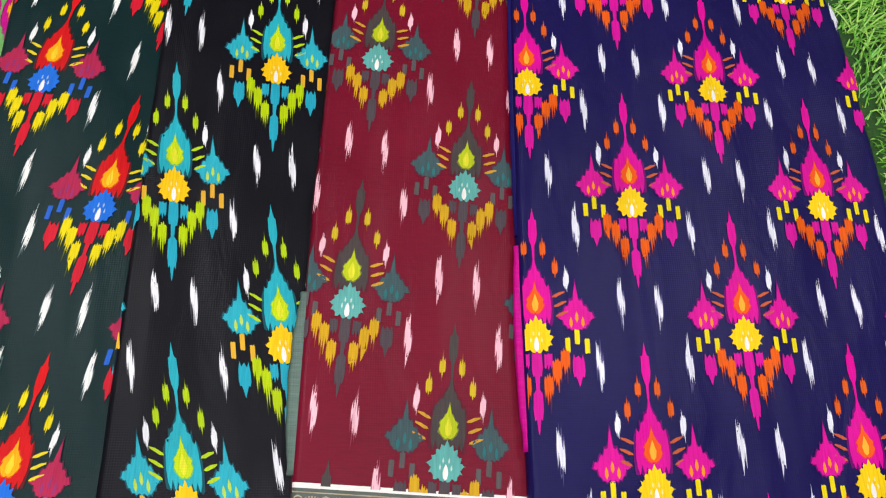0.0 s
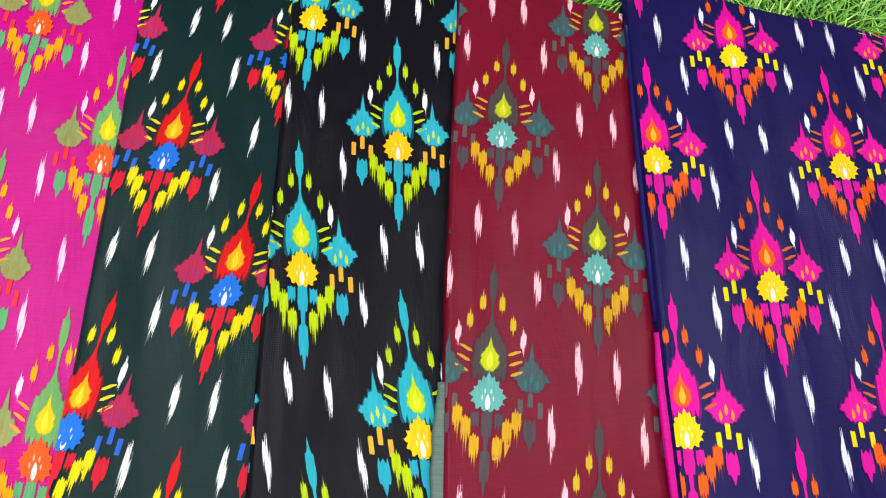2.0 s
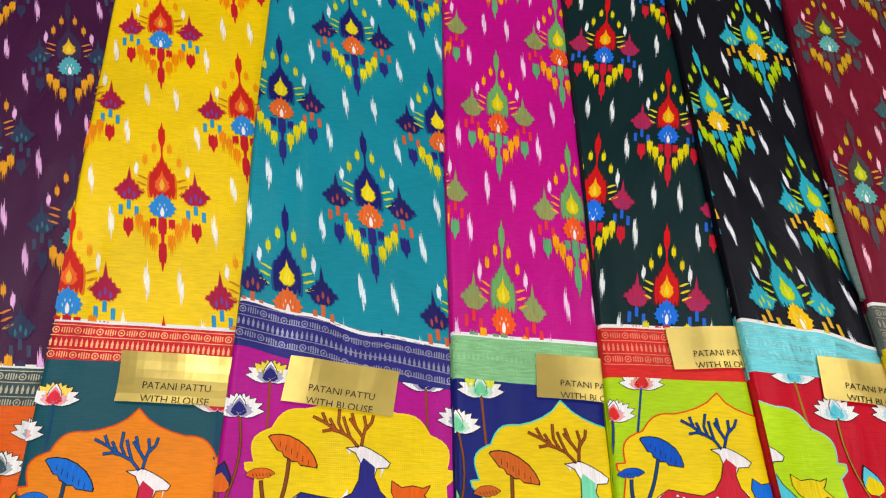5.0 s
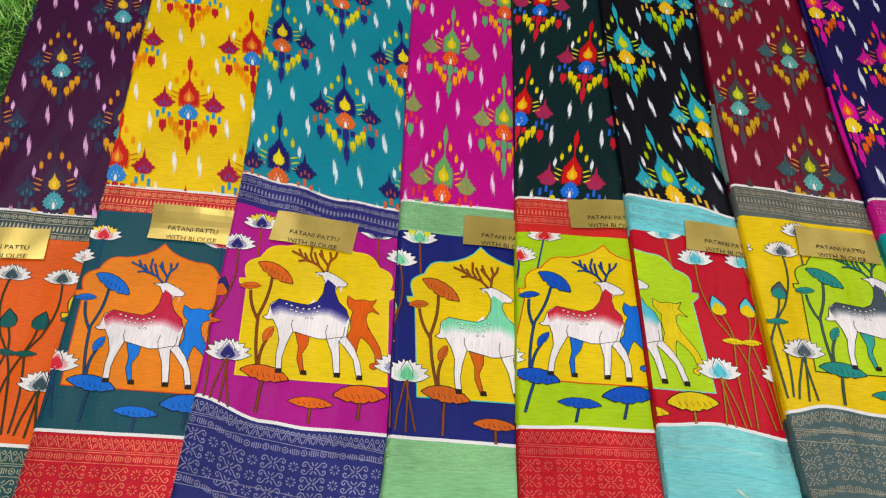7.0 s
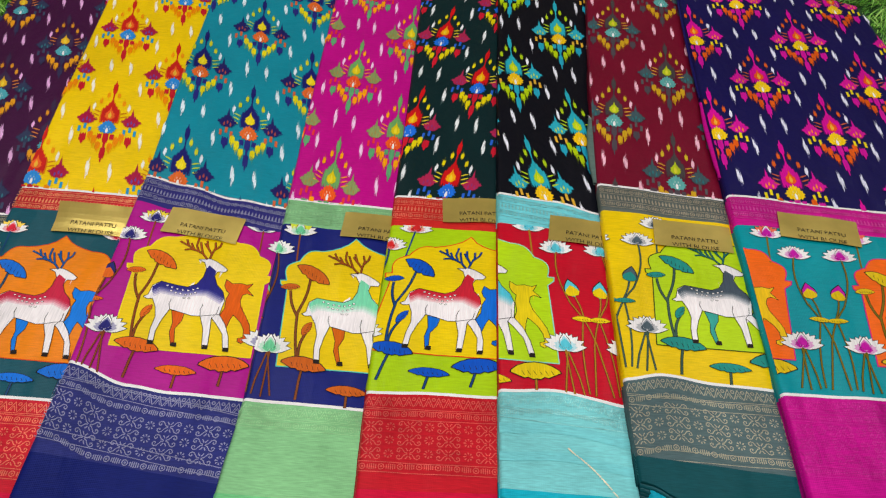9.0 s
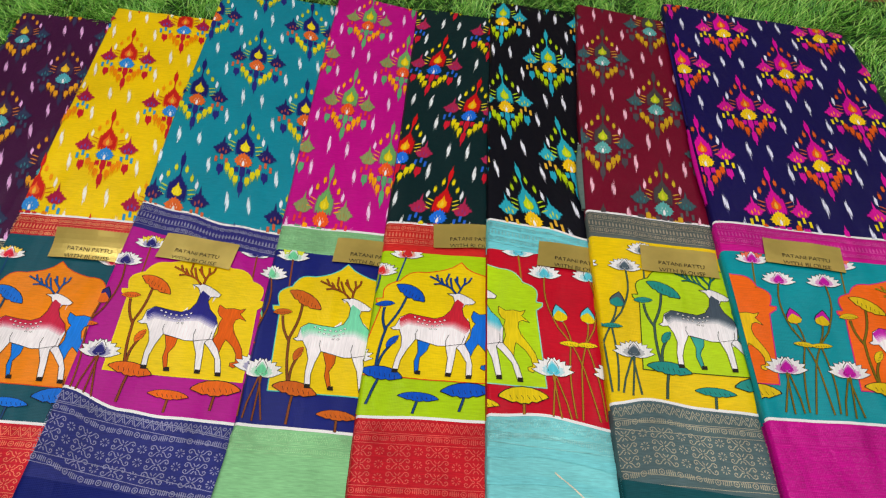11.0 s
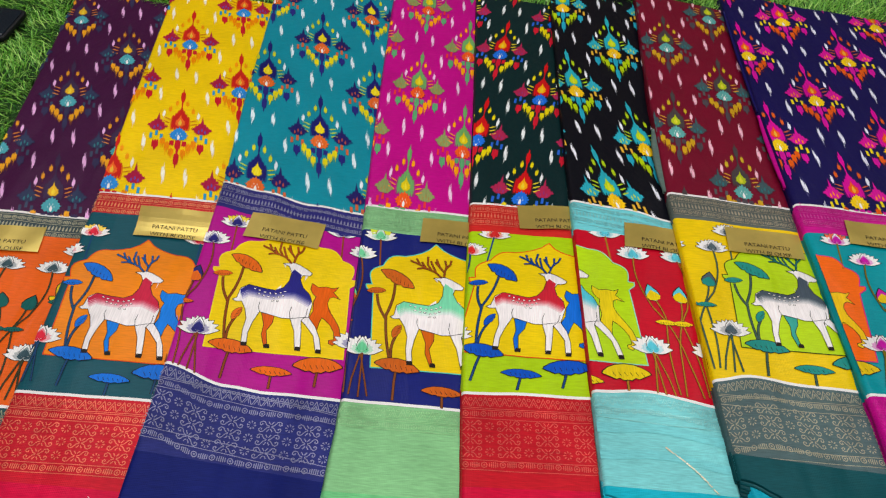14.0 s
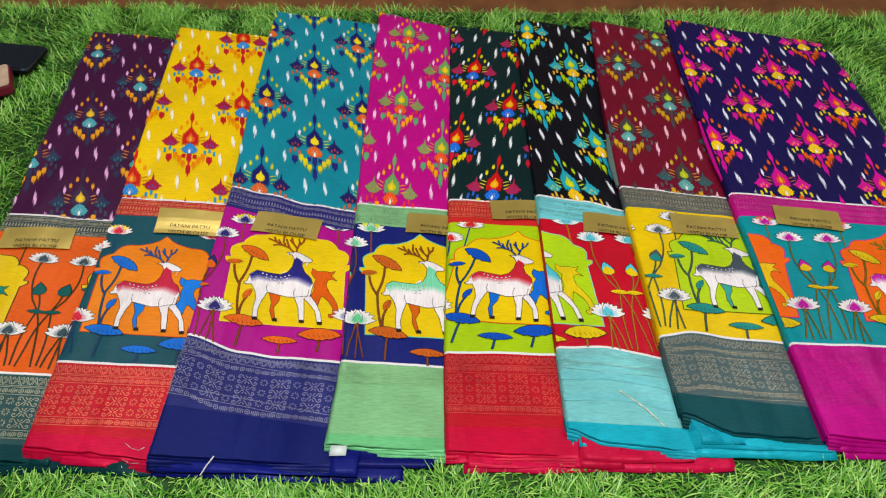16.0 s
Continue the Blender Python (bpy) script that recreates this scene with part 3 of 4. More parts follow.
def bulge(a, b, h, n=7):
    """Points of a rounded lobe from a to b."""
    (x0, y0), (x1, y1) = a, b
    L = math.hypot(x1 - x0, y1 - y0)
    nx, ny = -(y1 - y0) / L, (x1 - x0) / L
    return [(x0 + (x1 - x0) * t + nx * h * math.sin(math.pi * t), y0 + (y1 - y0) * t + ny * h * math.sin(math.pi * t)) for t in [k / n for k in range(n)]]


PANEL_W = 194
LEFT_SIDE = [(0, 0), (0, 122), (-4, 125), (-10, 130), (-11, 136), (-2, 137)] + bulge((-2, 138), (14, 172), 11) + bulge((14, 172), (48, 193), 8) + bulge((48, 193), (97, 217), -4, 4) + [(97, 220)]
PANEL = LEFT_SIDE + [(PANEL_W - u, v) for u, v in reversed(LEFT_SIDE[:-1])]
FIGURE = [(26, 82), (32, 86), (35, 102), (46, 110), (66, 107), (85, 105), (97, 111), (104, 124), (106, 140), (101, 150), (91, 155), (99, 156), (108, 158), (118, 154), (129, 148), (137, 142), (134, 137), (123, 136), (120, 128), (126, 114), (137, 103), (142, 88), (140, 73), (139, 64),
          (150, 49), (158, 30), (162, 9), (154, 9), (149, 33), (136, 50), (129, 57), (131, 38), (133, 10), (125, 10), (121, 38), (113, 58), (101, 57), (77, 63), (68, 65), (61, 46), (57, 28), (58, 10), (50, 10), (49, 32), (51, 51), (47, 67), (40, 80), (32, 79)]
TINT_LOW = [(36, 95), (46, 102), (66, 100), (85, 99), (101, 103), (116, 104), (130, 98), (141, 93)]
FIGURE_TINT = [(35, 100), (46, 110), (66, 107), (85, 105), (97, 111), (104, 124), (106, 140), (109, 146), (121, 137), (120, 128), (126, 114), (137, 103)] + TINT_LOW[::-1]
REAR_LEG = [(90, 61), (89, 48), (82, 35), (86, 13), (90, 9), (82, 9), (76, 28), (77, 44), (71, 64)]
SECOND = [(138, 125), (143, 122), (148, 119), (160, 121), (170, 119), (178, 122), (174, 115), (171, 112), (182, 100), (172, 104), (166, 101), (164, 92), (167, 80), (176, 66), (184, 52), (187, 38), (184, 27), (177, 21), (171, 24), (171, 29), (178, 31), (177, 43), (171, 54), (163, 62), (158, 66), (155, 57), (152, 40), (146, 54), (139, 63), (144, 76), (143, 92), (146, 102), (141, 106), (137, 114)]
BRANCHES = [[(104, 156), (95, 166), (82, 172), (69, 180), (56, 186)], [(83, 171), (76, 173), (66, 171)], [(89, 168), (83, 180), (84, 195)], [(96, 164), (91, 177), (88, 187)], [(107, 157), (109, 168), (112, 178), (110, 189)], [(108, 167), (101, 177), (97, 191)], [(102, 175), (95, 185)], [(71, 179), (66, 190)], [(111, 174), (118, 182), (120, 190)], [(80, 173), (74, 184)]]
CREASES = [[(113, 58), (111, 68), (113, 78)], [(129, 57), (135, 66), (136, 78)], [(68, 65), (65, 74), (66, 82)], [(139, 64), (128, 62), (113, 58)]]
SPOTS = [(56, 104), (63, 102), (71, 100), (79, 99), (87, 99), (94, 101), (100, 104), (63, 96), (70, 94), (77, 93), (85, 91), (92, 93), (98, 96), (84, 86), (91, 86)]
LEAF = mirrored([(0, 9), (10, 8), (18, 5), (24, 1), (25, -1.4), (18, -4), (12, -6.4), (8, -5.4), (4, -7.6), (0, -7)])
PETAL = mirrored([(0, 17), (1.8, 14), (4.0, 9.5), (4.7, 5.5), (3.6, 1), (0, -1)])


def turned(shape, deg, k=1.0):
    c, s = math.cos(radians(deg)) * k, math.sin(radians(deg)) * k
    return [(u * c - v * s, u * s + v * c) for u, v in shape]


def lotus(p, u, v, size, tint, second=None):
    """Open lotus: pale pointed petals round a dyed middle one."""
    pale = (240, 236, 232)
    for deg in (84, -84, 66, -66, 47, -47, 28, -28, 11, -11):
        long = 1.34 if abs(deg) > 60 else (1.2 if abs(deg) > 40 else 1.08)
        thin = 0.8 if abs(deg) > 60 else 1.0
        outer = pale if second is None or abs(deg) > 60 else second
        p.add(shifted(turned([(a * thin * 1.14, b * 1.05) for a, b in PETAL], deg, size * long), u, v), DARK, 3)
        p.add(shifted(turned([(a * thin, b) for a, b in PETAL], deg, size * long), u, v), outer, 4)
        p.add(shifted(turned([(a * thin * .86, b * .56) for a, b in PETAL], deg, size * long), u, v), blend(outer, tint, .35), 5)
        p.add(shifted(turned([(a * thin * .6, b * .34) for a, b in PETAL], deg, size * long), u, v), tint, 6)
    p.add(shifted(turned([(a * 1.36, b * 1.05) for a, b in PETAL], 0, size), u, v), DARK, 7)
    p.add(shifted(turned([(a * 1.24, b * .98) for a, b in PETAL], 0, size), u, v), pale, 8)
    p.add(shifted(turned([(a * 1.2, b * .80) for a, b in PETAL], 0, size), u, v), blend(pale, tint, .5), 9)
    p.add(shifted(turned([(a * 1.16, b * .62) for a, b in PETAL], 0, size), u, v), tint, 10)


def bud(p, u, v, deg, tip, base):
    p.add(shifted(turned([(a * 2.5, b * 1.75) for a, b in PETAL], deg), u, v), DARK, 3)
    p.add(shifted(turned([(a * 2.2, b * 1.62) for a, b in PETAL], deg), u, v), tip, 4)
    p.add(shifted(turned([(a * 2.25, b * 1.05) for a, b in PETAL], deg), u, v), base, 5)


def leaf(p, u, v, deg, k, kv, col, level=4):
    shape = [(a, b * kv) for a, b in LEAF]
    p.add(shifted(turned([(a * 1.06, b * 1.12) for a, b in shape], deg, k), u, v), DARK, level)
    p.add(shifted(turned(shape, deg, k), u, v), col, level + 1)
    for t in (-14, -8, -2, 4, 10, 16):
        p.ribbon([shifted(turned([(t, 0.6)], deg, k), u, v)[0], shifted(turned([(t + 2.2, -3.6 * kv)], deg, k), u, v)[0]], 0.7, DARK, level + 2)


def bowed(a, b, h, n=6):
    return bulge(a, b, h, n) + [b]


# per saree: panel's lower corner, lean, panel dye, edge line, tint, second figure, leaf, lotus tint, inner petal, stem
BANDS = [
    dict(at=(-0.653, -0.197), lean=-0.08, panel=(236, 200, 4), edge=(60, 50, 20), tint=(40, 90, 96), second=(30, 140, 120), leaf=(22, 92, 88), lotus=(60, 84, 92), inner=None, stem=(62, 62, 40)),
    dict(at=(-0.333, -0.172), lean=-0.09, panel=(240, 134, 8), edge=(226, 80, 24), tint=(196, 34, 66), second=(22, 124, 222), leaf=(22, 112, 214), lotus=(224, 44, 66), inner=(250, 214, 90), stem=(30, 70, 110)),
    dict(at=(-0.115, -0.149), lean=-0.066, panel=(240, 204, 0), edge=(244, 214, 40), tint=(40, 38, 124), second=(222, 92, 10), leaf=(230, 104, 22), lotus=(40, 38, 112), inner=(236, 214, 60), stem=(140, 66, 20)),
    dict(at=(0.119, -0.164), lean=-0.085, panel=(236, 200, 4), edge=(90, 200, 180), tint=(120, 214, 168), second=(208, 96, 14), leaf=(206, 98, 26), lotus=(110, 206, 150), inner=(214, 224, 60), stem=(130, 70, 30)),
    dict(at=(0.235, -0.133), lean=0.2, panel=(238, 204, 0), edge=(226, 56, 20), tint=(200, 34, 52), second=(16, 108, 212), leaf=(10, 82, 190), lotus=(214, 40, 40), inner=(248, 214, 70), stem=(20, 66, 120)),
    dict(at=(0.309, -0.141), lean=-0.1, panel=(182, 218, 18), edge=(140, 210, 190), tint=(84, 200, 220), second=(234, 206, 18), leaf=(232, 202, 14), lotus=(90, 200, 216), inner=(206, 226, 120), stem=(170, 120, 30)),
    dict(at=(0.636, -0.107), lean=0.07, panel=(184, 216, 20), edge=(60, 70, 20), tint=(72, 84, 96), second=(58, 160, 146), leaf=(36, 142, 132), lotus=(80, 96, 104), inner=None, stem=(62, 92, 80)),
    dict(at=(0.926, -0.126), lean=0.11, panel=(246, 104, 10), edge=(206, 16, 130), tint=(196, 30, 166), second=(242, 196, 20), leaf=(226, 192, 20), lotus=(196, 20, 160), inner=(238, 112, 84), stem=(120, 104, 20)),
]
GAP = 110


def picture_band(d, k, i):
    (ox, oy), lean, tall = k["at"], k["lean"], REPEAT[i][2][1] / 0.274
    high, low = d["lines"][2], d["lines"][3]

    def printer(shift):
        return Print(d, lambda u, v: (ox + shift * MM + u * MM + lean * v * MM, oy + v * tall * MM), high, low)

    for rep in (-1, 0, 1):
        shift = rep * (PANEL_W + GAP)
        p = printer(shift)
        p.add(PANEL, k["panel"], 0, "cloth")
        p.ribbon(PANEL + PANEL[:1], 1.6, k["edge"], 1)
        p.finish("printed_panel")
        # plain standing figure, no features
        p = printer(shift)
        p.add(SECOND, k["second"], 2)
        p.ribbon(SECOND + SECOND[:1], 0.9, DARK, 3)
        p.add(REAR_LEG, k["second"] if i != 7 else (240, 228, 226), 2)
        p.ribbon(REAR_LEG + REAR_LEG[:1], 0.9, DARK, 3)
        p.add(FIGURE, (244, 236, 234), 4)
        p.add(FIGURE_TINT, k["tint"], 5)
        for step in range(5):
            col = blend(k["tint"], (244, 236, 234), (step + 0.6) / 5.4)
            edge = [(a + (88 - a) * 0.02 * step, b) for a, b in TINT_LOW]
            p.add([(a, b - 2.4 * step + 0.4) for a, b in edge] + [(a, b - 2.4 * step - 2.4) for a, b in reversed(edge)], col, 5)
        for line in CREASES:
            p.ribbon(line, 0.8, DARK, 7)
        p.ribbon(FIGURE + FIGURE[:1], 0.9, DARK, 7)
        for a, b in SPOTS:
            p.add(shifted([(2.3, 0), (1.4, 1.3), (-1.2, 1.4), (-2.3, 0), (-1.4, -1.3), (1.3, -1.3)], a, b), DARK, 6)
            p.add(shifted([(1.7, 0), (1, .9), (-.9, 1), (-1.7, 0), (-1, -.9), (1, -.9)], a, b), (238, 232, 226), 7)
        for a, b in ((54, 10), (129, 10), (158, 9), (86, 10)):
            p.add(shifted([(-4.2, -3.4), (4.4, -3.4), (3.6, 3), (-3.2, 3)], a, b), DARK, 8)
        for line in BRANCHES:
            p.ribbon(line, 3.4, DARK, 5)
            p.ribbon(line, 2.1, tuple(int(c * .75) for c in k["leaf"]), 6)
        p.finish("printed_figure", "plain pale figure shape")
        # leaves and stems
        p = printer(shift)
        for line in (bowed((33, 142), (20, 84), 3) + bowed((20, 84), (26, 14), -2), bowed((6, 120), (20, 78), -3), bowed((36, 54), (28, 16), -3), [(36, 2), (33, -20), (31, -46)], [(98, -33), (97, -54)], [(160, -20), (158, -46)]):
            p = printer(shift)
            p.ribbon(line, 4.2, DARK, 2)
            p.ribbon(line, 2.8, k["stem"], 3)
            p.finish("printed_stem")
        for lu, lv, deg, size, thick in ((37, 150, -30, 1.12, 1.1), (5, 126, 6, .56, 1.1), (36, 59, 62, .48, 1.4), (37, 4, -8, 1.22, 1.0), (98, -29, -2, 1.1, .75), (160, -14, 3, 1.34, 1.05)):
            p = printer(shift)
            leaf(p, lu, lv, deg, size, thick, k["leaf"])
            p.finish("printed_leaf")
        # lotuses between the panels
        g = -GAP / 2
        p = printer(shift)
        for side in (-1, 1):
            for line in (bowed((g + 34 * side, 190), (g + 26 * side, 96), 8 * side) + bowed((g + 26 * side, 96), (g - 2 * side, 30), -4 * side) + [(g - 12 * side, -42)],
                         bowed((g + 20 * side, 112), (g + 10 * side, 72), 2), bowed((g + 12 * side, 68), (g + 20 * side, -40), 4 * side),
                         [(g + 42 * side, 26), (g + 30 * side, -20), (g + 27 * side, -42)], [(g + 40 * side, 26), (g + 52 * side, -42)], [(g + 44 * side, 22), (g + 40 * side, -44)]):
                p = printer(shift)
                p.ribbon(line, 2.9, DARK, 2)
                p.ribbon(line, 2.0, k["stem"], 3)
                p.finish("printed_stem")
        for side in (-1, 1):
            for draw in (lambda q: lotus(q, g + 34 * side, 186, 1.15, k["lotus"]), lambda q: lotus(q, g + 43 * side, 24, 1.3, k["lotus"])):
                p = printer(shift)
                draw(p)
                p.finish("printed_lotus")
            p = printer(shift)
            bud(p, g + 19 * side, 108, -10 * side, k["lotus"] if i != 0 else k["leaf"], k["leaf"])
            p.finish("printed_bud")
            p = printer(shift)
            leaf(p, g + 12 * side, 70, 4 * side, .62, .8, k["leaf"])
            p.finish("printed_leaf")
        for u in (9, PANEL_W - 16):
            p = printer(shift)
            p.ribbon([(u, 224), (u, 170)], 2.6, k["stem"], 0)
            lotus(p, u, 224, 1.15, k["lotus"], k["inner"])
            p.finish("printed_lotus")


for i, d in enumerate(SAREES):
    picture_band(d, BANDS[i], i)

# ---- woven metallic patterns of the borders ----
ZARI = [(204, 194, 156), (238, 182, 122), (164, 164, 176), (160, 212, 150), (236, 150, 116), (160, 214, 208), (196, 182, 150), (224, 96, 172)]


def ring(p, u, v, r, w, col, n=8):
    pts = [(u + r * math.cos(2 * math.pi * k / n), v + r * math.sin(2 * math.pi * k / n)) for k in range(n + 1)]
    p.ribbon(pts, w, col, 0, "zari")


def chain(p, v, length, col):
    """Two lines with rings and short bars between them."""
    p.ribbon([(0, v + 6.5), (length, v + 6.5)], 1.0, col, 0, "zari")
    p.ribbon([(0, v - 6.5), (length, v - 6.5)], 1.0, col, 0, "zari")
    u = 6
    while u < length:
        ring(p, u, v, 3.6, 1.2, col)
        ring(p, u, v, 1.0, 1.0, col, 5)
        for k in range(5):
            x = u + 6.5 + 2.6 * k
            h = 2.4 + 1.4 * math.sin(math.pi * (k + .5) / 5)
            p.add([(x - .7, v - h), (x + .7, v - h), (x + .7, v + h), (x - .7, v + h)], col, 0, "zari")
        u += 23.5


def scrolls(p, v, length, col, off):
    """Facing paisley scrolls with a small flower between the pairs."""
    u = off
    while u < length:
        for side in (-1, 1):
            for up in (-1, 1):
                p.ribbon([(u + side * 1.5, v + up * .6), (u + side * 4.5, v + up * 1.6), (u + side * 6.5, v + up * 4), (u + side * 8.5, v + up * 6.8), (u + side * 11.5, v + up * 7.6), (u + side * 14, v + up * 6), (u + side * 14.4, v + up * 3.4), (u + side * 12.6, v + up * 2), (u + side * 10.6, v + up * 2.8), (u + side * 11.2, v + up * 4.6)], 1.25, col, 0, "zari")
                p.ribbon([(u + side * 1, v + up * 3.5), (u + side * 3.5, v + up * 7)], 1.4, col, 0, "zari")
        for k in range(8):
            a = 2 * math.pi * k / 8
            p.add([(u + 25 + 2.2 * math.cos(a) + .3, v + 2.2 * math.sin(a)), (u + 25 + 5.6 * math.cos(a - .22), v + 5.6 * math.sin(a - .22)), (u + 25 + 6.2 * math.cos(a), v + 6.2 * math.sin(a)), (u + 25 + 5.6 * math.cos(a + .22), v + 5.6 * math.sin(a + .22))], col, 0, "zari")
        u += 50


for i, d in enumerate(SAREES):
    c, L, col = d["cloth"], d["lines"], ZARI[i]

    def along(line, c=c):
        def place(u, v):
            x0 = c.x(0, curve_at(line, 0))
            w = c.x(1, curve_at(line, 1)) - x0
            s = u * MM / w
            y = curve_at(line, min(max(s, 0), 1)) + v * MM
            return (c.x(s, y), y)
        return place

    width = (c.x(1, 0) - c.x(0, 0)) * 1000
    wide_col, col = blend(d["wide"], col, {1: .55, 4: .55, 7: .3}.get(i, .72)), blend(d["thin"], col, .55 if i in (3, 5) else .8)
    p = Print(d, along(L[1]), L[1], L[2])
    chain(p, -12, width, col)
    chain(p, -41, width, col)
    for k in range(int(width / 5.5)):
        x = 3 + 5.5 * k
        p.add([(x - 1.2, -31), (x + 1.2, -31), (x + 1.5, -26), (x, -21), (x - 1.5, -26)], col, 0, "zari")
    p.finish("zari_pattern")
    deep = 1000 * (curve_at(L[3], .5) - curve_at(L[4], .5))
    p, col = Print(d, along(L[3]), L[3], L[4]), wide_col
    p.ribbon([(0, -22), (width, -22)], 1.0, col, 0, "zari")
    for k in range(int(width / 13) + 1):
        x = 6 + 13 * k
        p.ribbon([(x - 6, -20), (x, -6), (x + 6, -20)], 1.2, col, 0, "zari")
        p.ribbon([(x - 3, -19), (x, -12), (x + 3, -19)], 1.0, col, 0, "zari")
        ring(p, x + 6.5, -9, 2.2, 1.2, col, 6)
    rows = 3 if deep > 100 else 2
    chain(p, -31, width, col)
    if i == 5:
        for v, wide in ((-54, 14), (-92, 12)):
            p.ribbon([(width * f / 8, v) for f in range(9)], wide, (120, 205, 207), 0, "border")
    for r in range(rows if i not in (3, 5) else 0):
        scrolls(p, -49 - 18.5 * r, width, col, 12)
    if i not in (3, 5):
        chain(p, -49 - 18.5 * rows + 1, width, col)
    p.finish("zari_pattern")

# pale flecks on the pale blue border, highlights painted along a crease line
p = Print(SAREES[5], lambda x, y: (x, y), SAREES[5]["lines"][3], SAREES[5]["lines"][4])
crng = random.Random(23)
for k in range(13):
    t = (k + crng.uniform(-.2, .2)) / 12
    x, y = 0.512 + 0.056 * t, -0.266 - 0.058 * t + 0.004 * math.sin(3.14 * t)
    g = crng.uniform(0.0015, 0.0032)
    p.ribbon([(x - g, y + g), (x + g, y - g)], crng.uniform(0.0012, 0.0024), (236, 228, 198), 3, "zari")
p.finish("crease_glint")

# ---- gold paper labels ----
GOLD = plain_material("gold_paper", C(206, 180, 92), 0.34, 0.55, 0.6, 25.0, 0.12, 0.05)
INK = plain_material("black_ink", C(40, 34, 20), 0.6, 0.0, 0.3, 60.0, 0.1, 0.0)
# centre, turn in degrees
STICKERS = [((-0.482, 0.036), 6), ((-0.222, 0.083), -1), ((-0.044, 0.080), -6), ((0.232, 0.099), -2), ((0.388, 0.141), 4), ((0.556, 0.100), -5), ((0.716, 0.099), -2), ((0.908, 0.116), -6)]


def letters(text, size):
    cu = bpy.data.curves.new("lettering", "FONT")
    cu.body, cu.size, cu.resolution_u = text, size, 2
    ob = bpy.data.objects.new("lettering", cu)
    scene.collection.objects.link(ob)
    bpy.context.view_layer.update()
    me = bpy.data.meshes.new_from_object(ob)
    v = [(p.co.x, p.co.y) for p in me.vertices]
    f = [tuple(q.vertices) for q in me.polygons]
    bpy.data.objects.remove(ob)
    bpy.data.meshes.remove(me)
    return v, f


WORDS = [letters("PATANI PATTU", 0.0118), letters("WITH BLOUSE", 0.0118)]
for i, ((cx, cy), deg) in enumerate(STICKERS):
    c = SAREES[i]["cloth"]
    ca, sa = math.cos(radians(deg)), math.sin(radians(deg))

    def lay(u, v, up):
        x, y = cx + u * ca - v * sa, cy + u * sa + v * ca
        s = c.s(x, y)
        curl = 0.013 * max(0.0, v / 0.052 + 0.5) ** 2 if i == 1 else 0.0
        return (x, y, c.z(min(max(s, .04), .96), y) + (c.fall - c.rise) * (max(s, .96) - .96) + up + curl)

    W, Hh, nu, nv = 0.120, 0.052, 14, 6
    verts = [lay(-W / 2 + W * a / nu, -Hh / 2 + Hh * b / nv, 0.0038 + 0.0012 * math.sin(math.pi * a / nu)) for b in range(nv + 1) for a in range(nu + 1)]
    verts += [lay(-W / 2 + W * a / nu, -Hh / 2 + Hh * b / nv, 0.0034 + 0.0012 * math.sin(math.pi * a / nu)) for b in range(nv + 1) for a in range(nu + 1)]
    m = (nu + 1) * (nv + 1)
    faces = [(b * (nu + 1) + a, b * (nu + 1) + a + 1, (b + 1) * (nu + 1) + a + 1, (b + 1) * (nu + 1) + a) for b in range(nv) for a in range(nu)]
    faces += [tuple(m + k for k in reversed(f)) for f in faces]
    rim = [a for a in range(nu + 1)] + [b * (nu + 1) + nu for b in range(1, nv + 1)] + [nv * (nu + 1) + a for a in range(nu - 1, -1, -1)] + [b * (nu + 1) for b in range(nv - 1, 0, -1)]
    faces += [(rim[k], m + rim[k], m + rim[(k + 1) % len(rim)], rim[(k + 1) % len(rim)]) for k in range(len(rim))]
    label = tagged(new("paper_label", mesh_from("paper_label", [(x - cx, y - cy, z) for x, y, z in verts], faces, [GOLD], smooth=False)), "gold paper label printed with black words, on a saree", "label", "gold paper labels")
    label.location = (cx, cy, 0)
    for (v, f), row, cut in ((WORDS[0], -0.0115, -1), (WORDS[1], -0.0262, -0.0255)):
        wide = max(q[0] for q in v)
        k = 0.072 / wide
        pts = [lay(-0.036 + 0.002 + q[0] * k, max(row + q[1] * k, cut), 0.0043 + 0.0012) for q in v]
        part_mesh("lettering", [(x - cx, y - cy, z) for x, y, z in pts], f, [INK], label)

